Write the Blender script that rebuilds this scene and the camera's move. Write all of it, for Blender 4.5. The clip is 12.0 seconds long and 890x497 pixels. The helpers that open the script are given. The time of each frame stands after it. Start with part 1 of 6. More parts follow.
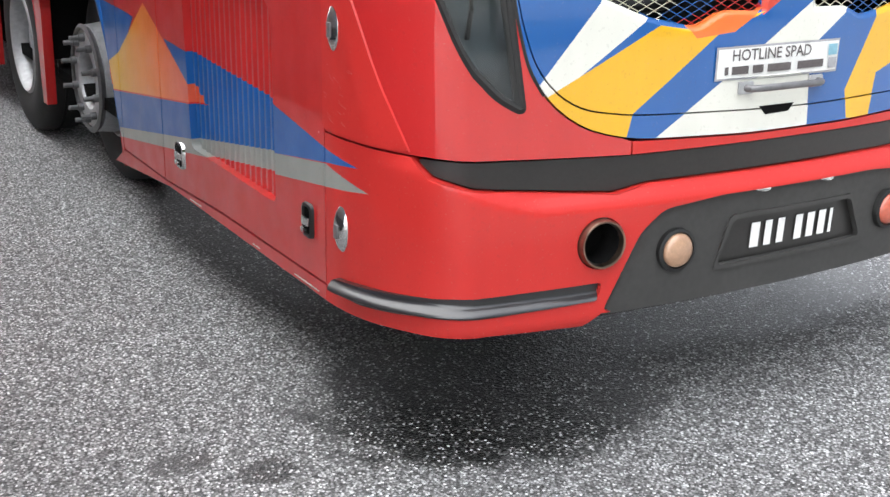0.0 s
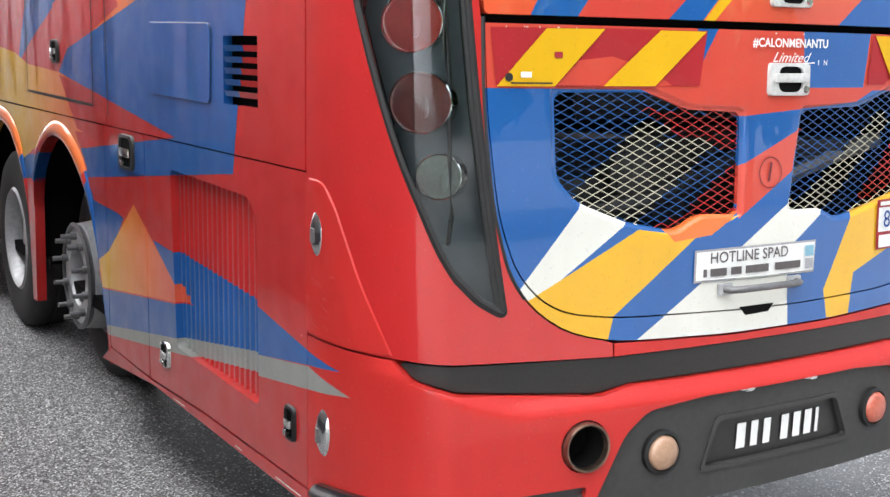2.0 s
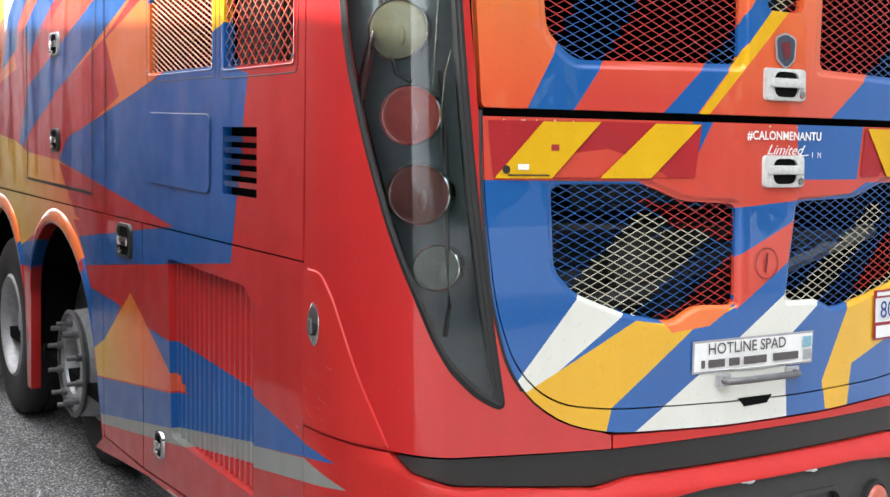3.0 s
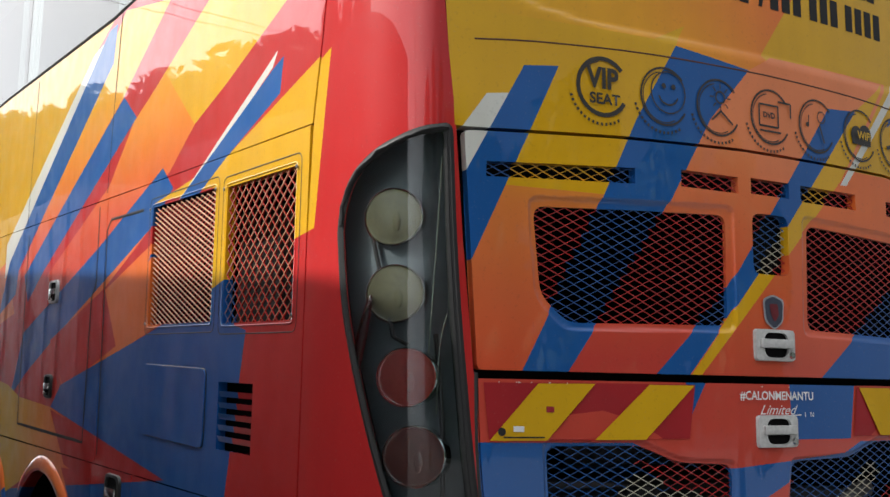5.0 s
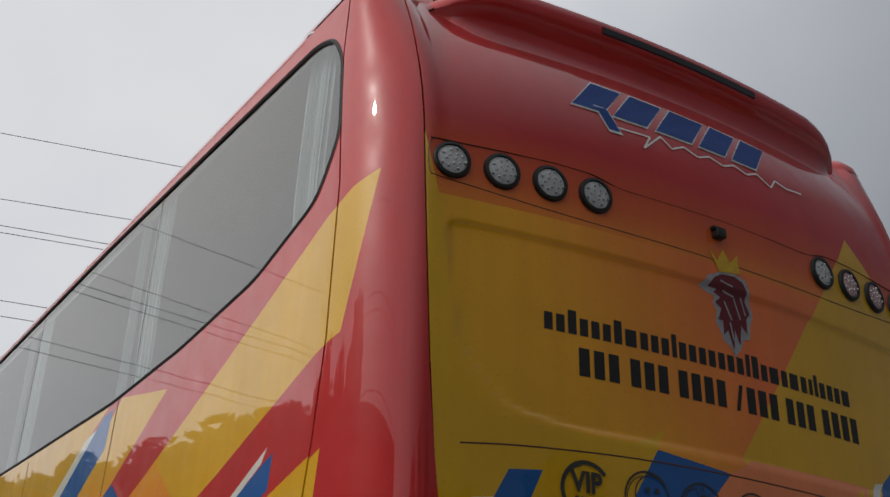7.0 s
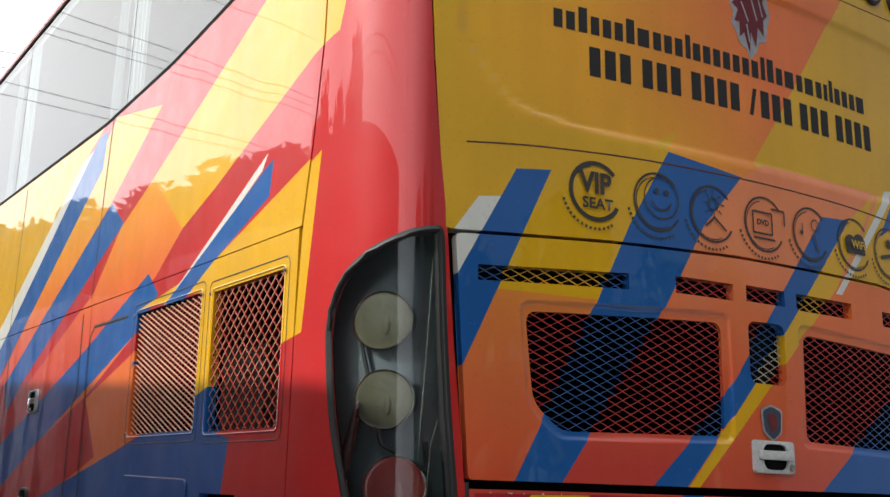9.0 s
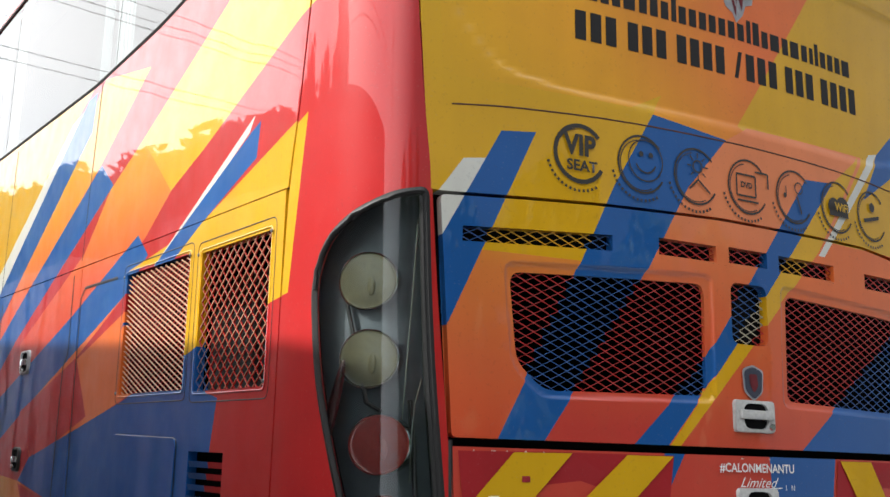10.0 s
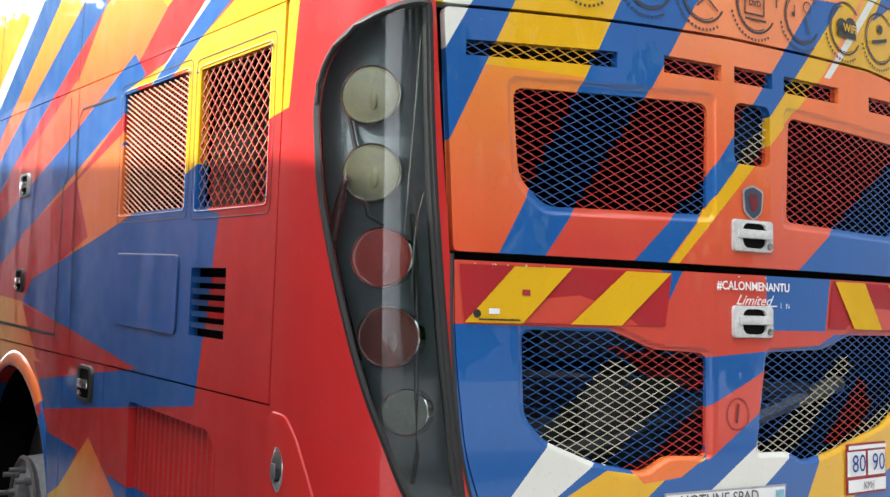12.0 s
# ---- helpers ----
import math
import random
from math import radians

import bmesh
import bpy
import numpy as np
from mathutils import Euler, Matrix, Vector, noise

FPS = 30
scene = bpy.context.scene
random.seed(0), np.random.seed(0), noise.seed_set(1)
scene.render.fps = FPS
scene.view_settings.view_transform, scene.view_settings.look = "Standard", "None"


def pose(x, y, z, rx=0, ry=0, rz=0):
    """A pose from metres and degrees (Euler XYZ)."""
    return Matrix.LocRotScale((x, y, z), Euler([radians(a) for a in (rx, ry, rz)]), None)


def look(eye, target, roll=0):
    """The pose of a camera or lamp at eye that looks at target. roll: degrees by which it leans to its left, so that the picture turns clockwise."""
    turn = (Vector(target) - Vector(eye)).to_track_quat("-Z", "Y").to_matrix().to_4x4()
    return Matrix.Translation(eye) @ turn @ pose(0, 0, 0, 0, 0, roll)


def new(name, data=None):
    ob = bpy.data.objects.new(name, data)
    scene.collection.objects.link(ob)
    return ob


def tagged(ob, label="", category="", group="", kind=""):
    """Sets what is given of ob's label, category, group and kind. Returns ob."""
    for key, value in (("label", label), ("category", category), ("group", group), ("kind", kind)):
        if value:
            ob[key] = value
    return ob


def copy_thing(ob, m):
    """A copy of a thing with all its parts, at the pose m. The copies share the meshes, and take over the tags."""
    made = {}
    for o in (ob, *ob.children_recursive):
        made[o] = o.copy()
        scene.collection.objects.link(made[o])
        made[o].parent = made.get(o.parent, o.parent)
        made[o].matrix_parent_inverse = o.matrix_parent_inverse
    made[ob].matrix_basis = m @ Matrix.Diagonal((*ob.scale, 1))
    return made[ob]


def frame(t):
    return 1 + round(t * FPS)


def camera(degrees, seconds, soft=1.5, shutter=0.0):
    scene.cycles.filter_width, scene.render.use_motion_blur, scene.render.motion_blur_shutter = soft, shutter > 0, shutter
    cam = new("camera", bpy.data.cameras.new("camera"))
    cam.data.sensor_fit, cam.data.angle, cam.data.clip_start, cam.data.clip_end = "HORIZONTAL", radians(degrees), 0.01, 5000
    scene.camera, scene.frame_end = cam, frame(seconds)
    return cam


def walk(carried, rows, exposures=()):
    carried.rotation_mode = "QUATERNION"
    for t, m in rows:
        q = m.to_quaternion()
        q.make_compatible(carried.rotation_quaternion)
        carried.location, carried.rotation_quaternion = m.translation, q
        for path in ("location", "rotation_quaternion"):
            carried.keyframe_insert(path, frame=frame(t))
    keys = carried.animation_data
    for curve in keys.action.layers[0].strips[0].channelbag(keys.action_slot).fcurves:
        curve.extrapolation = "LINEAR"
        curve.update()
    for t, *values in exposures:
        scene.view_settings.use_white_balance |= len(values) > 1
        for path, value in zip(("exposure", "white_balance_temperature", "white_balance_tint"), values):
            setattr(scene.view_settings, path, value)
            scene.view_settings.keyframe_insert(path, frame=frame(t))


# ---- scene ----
cam = camera(41.8, 12.0)
ROWS = [
    (0.0, -2.593, -2.334, 1.527, -31.33, -18.80, 1.21),
    (0.5, -2.580, -2.339, 1.542, -31.34, -16.32, 1.11),
    (1.0, -2.569, -2.346, 1.556, -31.32, -13.71, 0.97),
    (1.5, -2.565, -2.346, 1.567, -31.34, -11.72, 0.96),
    (2.0, -2.565, -2.344, 1.574, -31.48, -9.70, 0.97),
    (2.5, -2.576, -2.345, 1.590, -31.60, -7.70, 1.00),
    (2.7, -2.568, -2.342, 1.586, -31.59, -6.86, 1.05),
    (4.3, -2.590, -2.350, 1.637, -31.84, 0.65, 1.13),
    (4.5, -2.595, -2.354, 1.642, -31.84, 1.66, 1.16),
    (5.0, -2.598, -2.358, 1.663, -31.85, 5.87, 1.38),
    (5.5, -2.598, -2.379, 1.695, -31.70, 11.53, 1.58),
    (6.0, -2.609, -2.421, 1.733, -31.56, 17.58, 2.01),
    (6.5, -2.626, -2.440, 1.749, -31.61, 22.54, 2.12),
    (7.0, -2.627, -2.432, 1.731, -31.64, 23.94, 2.29),
    (7.5, -2.608, -2.384, 1.704, -31.86, 21.27, 2.21),
    (7.7, -2.599, -2.364, 1.685, -31.92, 19.39, 2.18),
    (9.3, -2.564, -2.293, 1.630, -32.38, 10.90, 1.73),
    (9.5, -2.563, -2.300, 1.625, -32.44, 10.54, 1.79),
    (10.0, -2.560, -2.333, 1.623, -32.61, 9.95, 1.77),
    (10.5, -2.565, -2.340, 1.603, -32.75, 8.64, 1.84),
    (11.0, -2.561, -2.345, 1.592, -32.74, 6.86, 1.88),
    (11.5, -2.565, -2.341, 1.579, -32.79, 5.06, 1.97),
    (12.0, -2.566, -2.317, 1.561, -33.07, 2.09, 2.16),
]
walk(cam, [(t, pose(x, y, z, 0, 0, yaw) @ pose(0, 0, 0, 90 + pitch) @ pose(0, 0, 0, 0, 0, roll)) for t, x, y, z, yaw, pitch, roll in ROWS],
     exposures=[(0.0, 1.68), (2.5, 1.56), (4.5, 0.36), (5.5, -0.50), (6.0, -1.12), (6.3, -1.42), (7.1, -1.42), (7.7, -1.02), (9.5, 0.12), (10.5, 0.42), (12.0, 1.10)])

# ---- light: bright overcast, the brightest part of the sky beside the coach ----
world = bpy.data.worlds.new("world")
scene.world = world
world.use_nodes = True
wn, wl = world.node_tree.nodes, world.node_tree.links
SUN_WAY = Vector((-0.79, 0.25, 0.56)).normalized()
SUN_UP, SUN_ROUND = 34.1, 287.6
sky = wn.new("ShaderNodeTexSky")
sky.sky_type, sky.sun_disc = "NISHITA", False
sky.sun_elevation, sky.sun_rotation = radians(SUN_UP), radians(SUN_ROUND)
sky.dust_density, sky.air_density = 5.0, 1.0
wcoord = wn.new("ShaderNodeTexCoord")
wnoise = wn.new("ShaderNodeTexNoise")
wnoise.inputs["Scale"].default_value, wnoise.inputs["Detail"].default_value = 2.2, 5.0
wramp = wn.new("ShaderNodeValToRGB")
wramp.color_ramp.elements[0].position, wramp.color_ramp.elements[0].color = 0.3, (0.82, 0.86, 0.93, 1)
wramp.color_ramp.elements[1].position, wramp.color_ramp.elements[1].color = 0.72, (1.08, 1.08, 1.08, 1)
wl.new(wcoord.outputs["Generated"], wnoise.inputs["Vector"])
wl.new(wnoise.outputs["Fac"], wramp.inputs["Fac"])
# thin cloud: it glows round the hidden sun and is duller away from it
wdot = wn.new("ShaderNodeVectorMath")
wdot.operation = "DOT_PRODUCT"
wdot.inputs[1].default_value = Vector((-0.66, 0.50, 0.56)).normalized()
wl.new(wcoord.outputs["Generated"], wdot.inputs[0])
whalf = wn.new("ShaderNodeMath")
whalf.operation, whalf.inputs[1].default_value, whalf.inputs[2].default_value = "MULTIPLY_ADD", 0.5, 0.5
wl.new(wdot.outputs["Value"], whalf.inputs[0])
wglow = wn.new("ShaderNodeValToRGB")
for k in range(3):
    wglow.color_ramp.elements.new(0.5)
for e, (p, v) in zip(wglow.color_ramp.elements, ((0.0, (3.0, 3.1, 3.3)), (0.41, (4.6, 4.7, 5.0)), (0.52, (16.5, 16.7, 17.2)), (0.68, (31.0, 31.0, 31.3)), (1.0, (36.0, 35.4, 34.5)))):
    e.position, e.color = p, (*v, 1)
wl.new(whalf.outputs["Value"], wglow.inputs["Fac"])
wcloud = wn.new("ShaderNodeMixRGB")
wcloud.blend_type, wcloud.inputs["Fac"].default_value = "MULTIPLY", 1.0
wl.new(wglow.outputs["Color"], wcloud.inputs["Color1"])
wl.new(wramp.outputs["Color"], wcloud.inputs["Color2"])
wmix = wn.new("ShaderNodeMixRGB")
wmix.inputs["Fac"].default_value = 0.85
wl.new(sky.outputs["Color"], wmix.inputs["Color1"])
wl.new(wcloud.outputs["Color"], wmix.inputs["Color2"])
wl.new(wmix.outputs["Color"], wn["Background"].inputs["Color"])
wn["Background"].inputs["Strength"].default_value = 0.0685

sun = new("sun", bpy.data.lights.new("sun", "SUN"))
sun.data.energy, sun.data.angle, sun.data.color = 5.0, radians(1.2), (1.0, 0.96, 0.9)
sun.matrix_world = look(SUN_WAY * 40, (0, 0, 0))


# ---- materials ----
def mat(name):
    m = bpy.data.materials.new(name)
    m.use_nodes = True
    return m, m.node_tree.nodes, m.node_tree.links, m.node_tree.nodes["Principled BSDF"]


def noise_tex(n, l, scale, detail=4.0, rough=0.5):
    c = n.new("ShaderNodeTexCoord")
    t = n.new("ShaderNodeTexNoise")
    t.inputs["Scale"].default_value, t.inputs["Detail"].default_value, t.inputs["Roughness"].default_value = scale, detail, rough
    l.new(c.outputs["Object"], t.inputs["Vector"])
    return t


def ramp(n, l, source, *stops):
    r = n.new("ShaderNodeValToRGB")
    while len(r.color_ramp.elements) < len(stops):
        r.color_ramp.elements.new(0.5)
    for e, (p, c) in zip(r.color_ramp.elements, stops):
        e.position, e.color = p, (*c, 1) if len(c) == 3 else c
    l.new(source, r.inputs["Fac"])
    return r


def grey(v):
    return (v, v, v)


def mix(n, l, fac, a, b, how="MIX"):
    m = n.new("ShaderNodeMixRGB")
    m.blend_type = how
    for key, v in (("Fac", fac), ("Color1", a), ("Color2", b)):
        if isinstance(v, bpy.types.NodeSocket):
            l.new(v, m.inputs[key])
        else:
            m.inputs[key].default_value = v if key == "Fac" else (*v, 1)
    return m.outputs["Color"]


def bump(n, l, p, height, strength, distance=0.002):
    b = n.new("ShaderNodeBump")
    b.inputs["Strength"].default_value, b.inputs["Distance"].default_value = strength, distance
    l.new(height, b.inputs["Height"])
    l.new(b.outputs["Normal"], p.inputs["Normal"])


def blend(n, l, a, b):
    """0 to 1 along the way from point a to point b."""
    c = n.new("ShaderNodeTexCoord")
    d = Vector(b) - Vector(a)
    s = n.new("ShaderNodeVectorMath")
    s.operation = "SUBTRACT"
    s.inputs[1].default_value = a
    l.new(c.outputs["Object"], s.inputs[0])
    k = n.new("ShaderNodeVectorMath")
    k.operation = "DOT_PRODUCT"
    k.inputs[1].default_value = d / d.length_squared
    l.new(s.outputs["Vector"], k.inputs[0])
    return k.outputs["Value"]


def paint(name, *stops, way=None, rough=0.38, coat=1.0, spots=0.12):
    """Glossy vinyl and lacquer: one colour, or a printed fade between several along the way, with road dust and fine scratches."""
    m, n, l, p = mat(name)
    if way:
        colour = ramp(n, l, blend(n, l, *way), *stops).outputs["Color"]
    else:
        rgb = n.new("ShaderNodeRGB")
        rgb.outputs[0].default_value = (*stops[0], 1)
        colour = rgb.outputs[0]
    cloud = noise_tex(n, l, 3.0, 6.0)
    colour = mix(n, l, 0.16, colour, ramp(n, l, cloud.outputs["Fac"], (0.35, grey(0.35)), (0.7, grey(1.0))).outputs["Color"], "MULTIPLY")
    # rain streaks down the panel and dried drops
    c_ = n.new("ShaderNodeTexCoord")
    mp = n.new("ShaderNodeMapping")
    mp.inputs["Scale"].default_value = (16, 16, 0.7)
    l.new(c_.outputs["Object"], mp.inputs["Vector"])
    st = n.new("ShaderNodeTexNoise")
    st.inputs["Scale"].default_value, st.inputs["Detail"].default_value = 1.0, 4.0
    l.new(mp.outputs["Vector"], st.inputs["Vector"])
    colour = mix(n, l, 0.07, colour, ramp(n, l, st.outputs["Fac"], (0.38, grey(0.45)), (0.62, grey(1.0))).outputs["Color"], "MULTIPLY")
    drop = noise_tex(n, l, 95.0, 1.0)
    colour = mix(n, l, ramp(n, l, drop.outputs["Fac"], (0.66, grey(0.0)), (0.72, grey(0.10))).outputs["Color"], colour, (0.05, 0.03, 0.03))
    dust = noise_tex(n, l, 140.0, 2.0)
    specks = ramp(n, l, dust.outputs["Fac"], (0.66, grey(0.0)), (0.74, grey(spots)))
    colour = mix(n, l, specks.outputs["Color"], colour, (0.30, 0.24, 0.2))
    l.new(colour, p.inputs["Base Color"])
    wear = noise_tex(n, l, 9.0, 5.0)
    l.new(ramp(n, l, wear.outputs["Fac"], (0.3, grey(rough - 0.08)), (0.75, grey(rough + 0.12))).outputs["Color"], p.inputs["Roughness"])
    p.inputs["Specular IOR Level"].default_value = 0.15
    p.inputs["Coat Weight"].default_value, p.inputs["Coat Roughness"].default_value = coat, 0.015
    p.inputs["Coat IOR"].default_value = 1.55
    wave = noise_tex(n, l, 2.2, 1.0)
    b = n.new("ShaderNodeBump")
    b.inputs["Strength"].default_value, b.inputs["Distance"].default_value = 0.25, 0.006
    l.new(wave.outputs["Fac"], b.inputs["Height"])
    l.new(b.outputs["Normal"], p.inputs["Normal"])
    l.new(b.outputs["Normal"], p.inputs["Coat Normal"])
    return m


def plain(name, colour, rough=0.5, metal=0.0, grain=60.0, amount=0.3, coat=0.0, relief=0.2):
    m, n, l, p = mat(name)
    t = noise_tex(n, l, grain, 5.0)
    t2 = noise_tex(n, l, grain / 12, 4.0)
    c = mix(n, l, amount, colour, ramp(n, l, t.outputs["Fac"], (0.3, grey(0.2)), (0.7, grey(1.0))).outputs["Color"], "MULTIPLY")
    c = mix(n, l, amount, c, ramp(n, l, t2.outputs["Fac"], (0.35, grey(0.45)), (0.65, grey(1.0))).outputs["Color"], "MULTIPLY")
    l.new(c, p.inputs["Base Color"])
    p.inputs["Roughness"].default_value, p.inputs["Metallic"].default_value = rough, metal
    p.inputs["Coat Weight"].default_value = coat
    bump(n, l, p, t.outputs["Fac"], relief, 0.001)
    return m


def glass(name, colour, rough=0.02, weight=1.0, ior=1.3):
    m, n, l, p = mat(name)
    p.inputs["Base Color"].default_value = (*colour, 1)
    p.inputs["Transmission Weight"].default_value, p.inputs["IOR"].default_value = weight, ior
    t = noise_tex(n, l, 6.0, 5.0)
    l.new(ramp(n, l, t.outputs["Fac"], (0.4, grey(rough)), (0.8, grey(rough + 0.05))).outputs["Color"], p.inputs["Roughness"])
    return m


RED = (0.50, 0.022, 0.022)
ORANGE = (0.78, 0.17, 0.035)
SALMON = (0.80, 0.24, 0.085)
YELLOW = (0.70, 0.385, 0.009)
BLUE = (0.011, 0.097, 0.325)
red = paint("red_lacquer", RED)
deep_red = paint("red_vinyl", (0.46, 0.02, 0.02))
faded_red = paint("sun_faded_red_vinyl", (0.56, 0.065, 0.042), coat=0.7)
orange = paint("orange_vinyl", ORANGE)
yellow = paint("yellow_vinyl", YELLOW)
blue = paint("blue_vinyl", BLUE)
white = paint("white_vinyl", (0.69, 0.69, 0.62), spots=0.12)
silver_vinyl = paint("grey_vinyl", (0.26, 0.27, 0.25), spots=0.12)
rear_fade = paint("yellow_orange_fade", (0.0, YELLOW), (0.45, (0.80, 0.36, 0.015)), (1.0, ORANGE), way=((-1.0, 0, 2.6), (-0.05, 0, 3.15)))
top_fade = paint("orange_red_fade", (0.0, (0.78, 0.27, 0.02)), (0.45, (0.64, 0.11, 0.02)), (1.0, RED), way=((0, 0, 3.2), (0, 0, 3.54)))
band_fade = paint("salmon_red_fade", (0.0, (0.56, 0.055, 0.04)), (0.4, (0.7, 0.11, 0.04)), (1.0, SALMON), way=((0, 0, 1.7), (0, 0, 2.35)))
door_fade = paint("red_yellow_fade", (0.0, (0.66, 0.08, 0.032)), (0.40, (0.70, 0.14, 0.045)), (0.8, (0.74, 0.215, 0.045)), (1.0, (0.74, 0.30, 0.025)), way=((0, 0, 1.62), (0, 0, 2.22)))
right_fade = paint("red_orange_fade", (0.0, (0.57, 0.065, 0.04)), (1.0, ORANGE), way=((0, 0, 1.6), (0, 0, 2.2)))
ray_fade = paint("yellow_ray_fade", (0.0, (0.6, 0.045, 0.03)), (0.30, (0.72, 0.11, 0.04)), (0.58, (0.80, 0.26, 0.02)), (0.88, YELLOW), way=((0, 0, 1.95), (0, 0, 3.0)))
patch_fade = paint("orange_yellow_patch", (0.0, YELLOW), (0.22, YELLOW), (0.45, (0.74, 0.28, 0.03)), (0.75, ORANGE), (1.0, (0.66, 0.10, 0.045)), way=((0, 2.75, 0.55), (0, 1.7, 0.75)))
arch_fade = paint("arch_fade", (0.0, YELLOW), (1.0, ORANGE), way=((0, 4.1, 1.2), (0, 3.1, 1.2)))
hazard_red = paint("reflective_red", (0.36, 0.02, 0.025), rough=0.5, coat=0.1)
hazard_yellow = paint("reflective_yellow", (0.66, 0.38, 0.008), rough=0.5, coat=0.1)
grime_red = paint("dusty_red_lacquer", (0.52, 0.028, 0.024), rough=0.45, coat=0.4, spots=0.16)
mesh_cream = paint("cream_mesh_strands", (0.55, 0.53, 0.41), coat=0.2)
lamp_grey_shell = plain("lamp_housing", (0.088, 0.106, 0.12), 0.5, 0.2, grain=18)
gloss_black = plain("glossy_rubber", (0.022, 0.022, 0.024), 0.28, coat=0.5, grain=40)
black_plastic = plain("black_plastic", (0.021, 0.020, 0.019), 0.4, grain=90)
grey_plastic = plain("dusty_grey_plastic", (0.045, 0.044, 0.042), 0.6, grain=50)
# near black, so hollows and gaps look shaded; also soot and underparts
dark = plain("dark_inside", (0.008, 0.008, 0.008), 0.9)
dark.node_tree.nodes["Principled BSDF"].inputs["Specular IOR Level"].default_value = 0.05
rubber = plain("rubber", (0.02, 0.02, 0.02), 0.75, grain=40, relief=0.4)
seal = plain("black_seal", (0.012, 0.012, 0.012), 0.5)
chrome = plain("chrome", (0.75, 0.75, 0.74), 0.12, 1.0, 30, 0.15)
steel = plain("silver_paint", (0.48, 0.49, 0.50), 0.42, 0.25, 35, 0.3)
stud_steel = plain("dull_steel", (0.22, 0.22, 0.225), 0.45, 0.6)
rust = plain("heated_steel", (0.36, 0.25, 0.19), 0.28, 0.9, 40, 0.5)
engine_metal = plain("oily_metal", (0.05, 0.05, 0.055), 0.45, 0.6, 20, 0.5)
ink = plain("black_ink", (0.016, 0.014, 0.014), 0.5)
white_ink = plain("white_ink", (0.8, 0.8, 0.78), 0.5, amount=0.1)
red_ink = plain("red_ink", (0.4, 0.02, 0.03), 0.45)
maroon_ink = plain("maroon_ink", (0.16, 0.012, 0.02), 0.45)
yellow_ink = plain("yellow_ink", (0.75, 0.45, 0.03), 0.45)
blue_ink = plain("blue_ink", (0.010, 0.06, 0.28), 0.4)
blue_ink.node_tree.nodes["Principled BSDF"].inputs["Specular IOR Level"].default_value = 0.15
grey_ink = plain("grey_ink", (0.4, 0.4, 0.42), 0.45)
sky_ink = plain("light_blue_ink", (0.25, 0.5, 0.62), 0.45)
lamp_clear = plain("clear_lamp_glass", (0.115, 0.105, 0.058), 0.2, 0.0, 120, 0.4, 0.4, 0.6)
lamp_red = plain("red_lamp_glass", (0.50, 0.06, 0.05), 0.15, 0.0, 120, 0.3, 0.8, 0.5)
lamp_brown = plain("dim_red_lamp_glass", (0.2, 0.05, 0.04), 0.15, 0.0, 120, 0.3, 0.8, 0.5)
lamp_grey = plain("pale_lamp_glass", (0.2, 0.23, 0.2), 0.2, 0.0, 120, 0.3, 0.8, 0.5)
maroon_glass = plain("dark_red_glass", (0.055, 0.008, 0.010), 0.2, 0.0, 120, 0.3, 0.3)
amber = plain("faded_amber_glass", (0.5, 0.3, 0.19), 0.3, 0.0, 90, 0.3, 0.4)
rose = plain("faded_red_glass", (0.55, 0.13, 0.08), 0.3, 0.0, 90, 0.3, 0.4)
led_white = plain("led_lens", (0.7, 0.72, 0.72), 0.2, 0.0, 200, 0.5, 0.6, 0.6)
led_pink = plain("pink_led_lens", (0.7, 0.42, 0.42), 0.2, 0.0, 200, 0.5, 0.6, 0.6)
lens_glass = glass("smoked_lens", (0.62, 0.74, 0.74), 0.03, 1.0, 1.55)
window_glass = glass("tinted_window", (0.46, 0.62, 0.66), 0.006, 1.0, 2.5)
curtain_cloth = plain("pale_curtain", (0.5, 0.55, 0.54), 0.9)
ceiling_cloth = plain("pale_headlining", (0.66, 0.68, 0.66), 0.9, amount=0.15)
wire_black = plain("cable", (0.03, 0.03, 0.035), 0.6)
bark = plain("bark", (0.1, 0.075, 0.05), 0.9, grain=12, amount=0.6, relief=0.8)


def leaf_material():
    m, n, l, p = mat("foliage")
    g = n.new("ShaderNodeNewGeometry")
    l.new(ramp(n, l, g.outputs["Random Per Island"], (0.0, (0.02, 0.045, 0.012)), (1.0, (0.07, 0.12, 0.03))).outputs["Color"], p.inputs["Base Color"])
    p.inputs["Roughness"].default_value = 0.6
    return m


leaf = leaf_material()


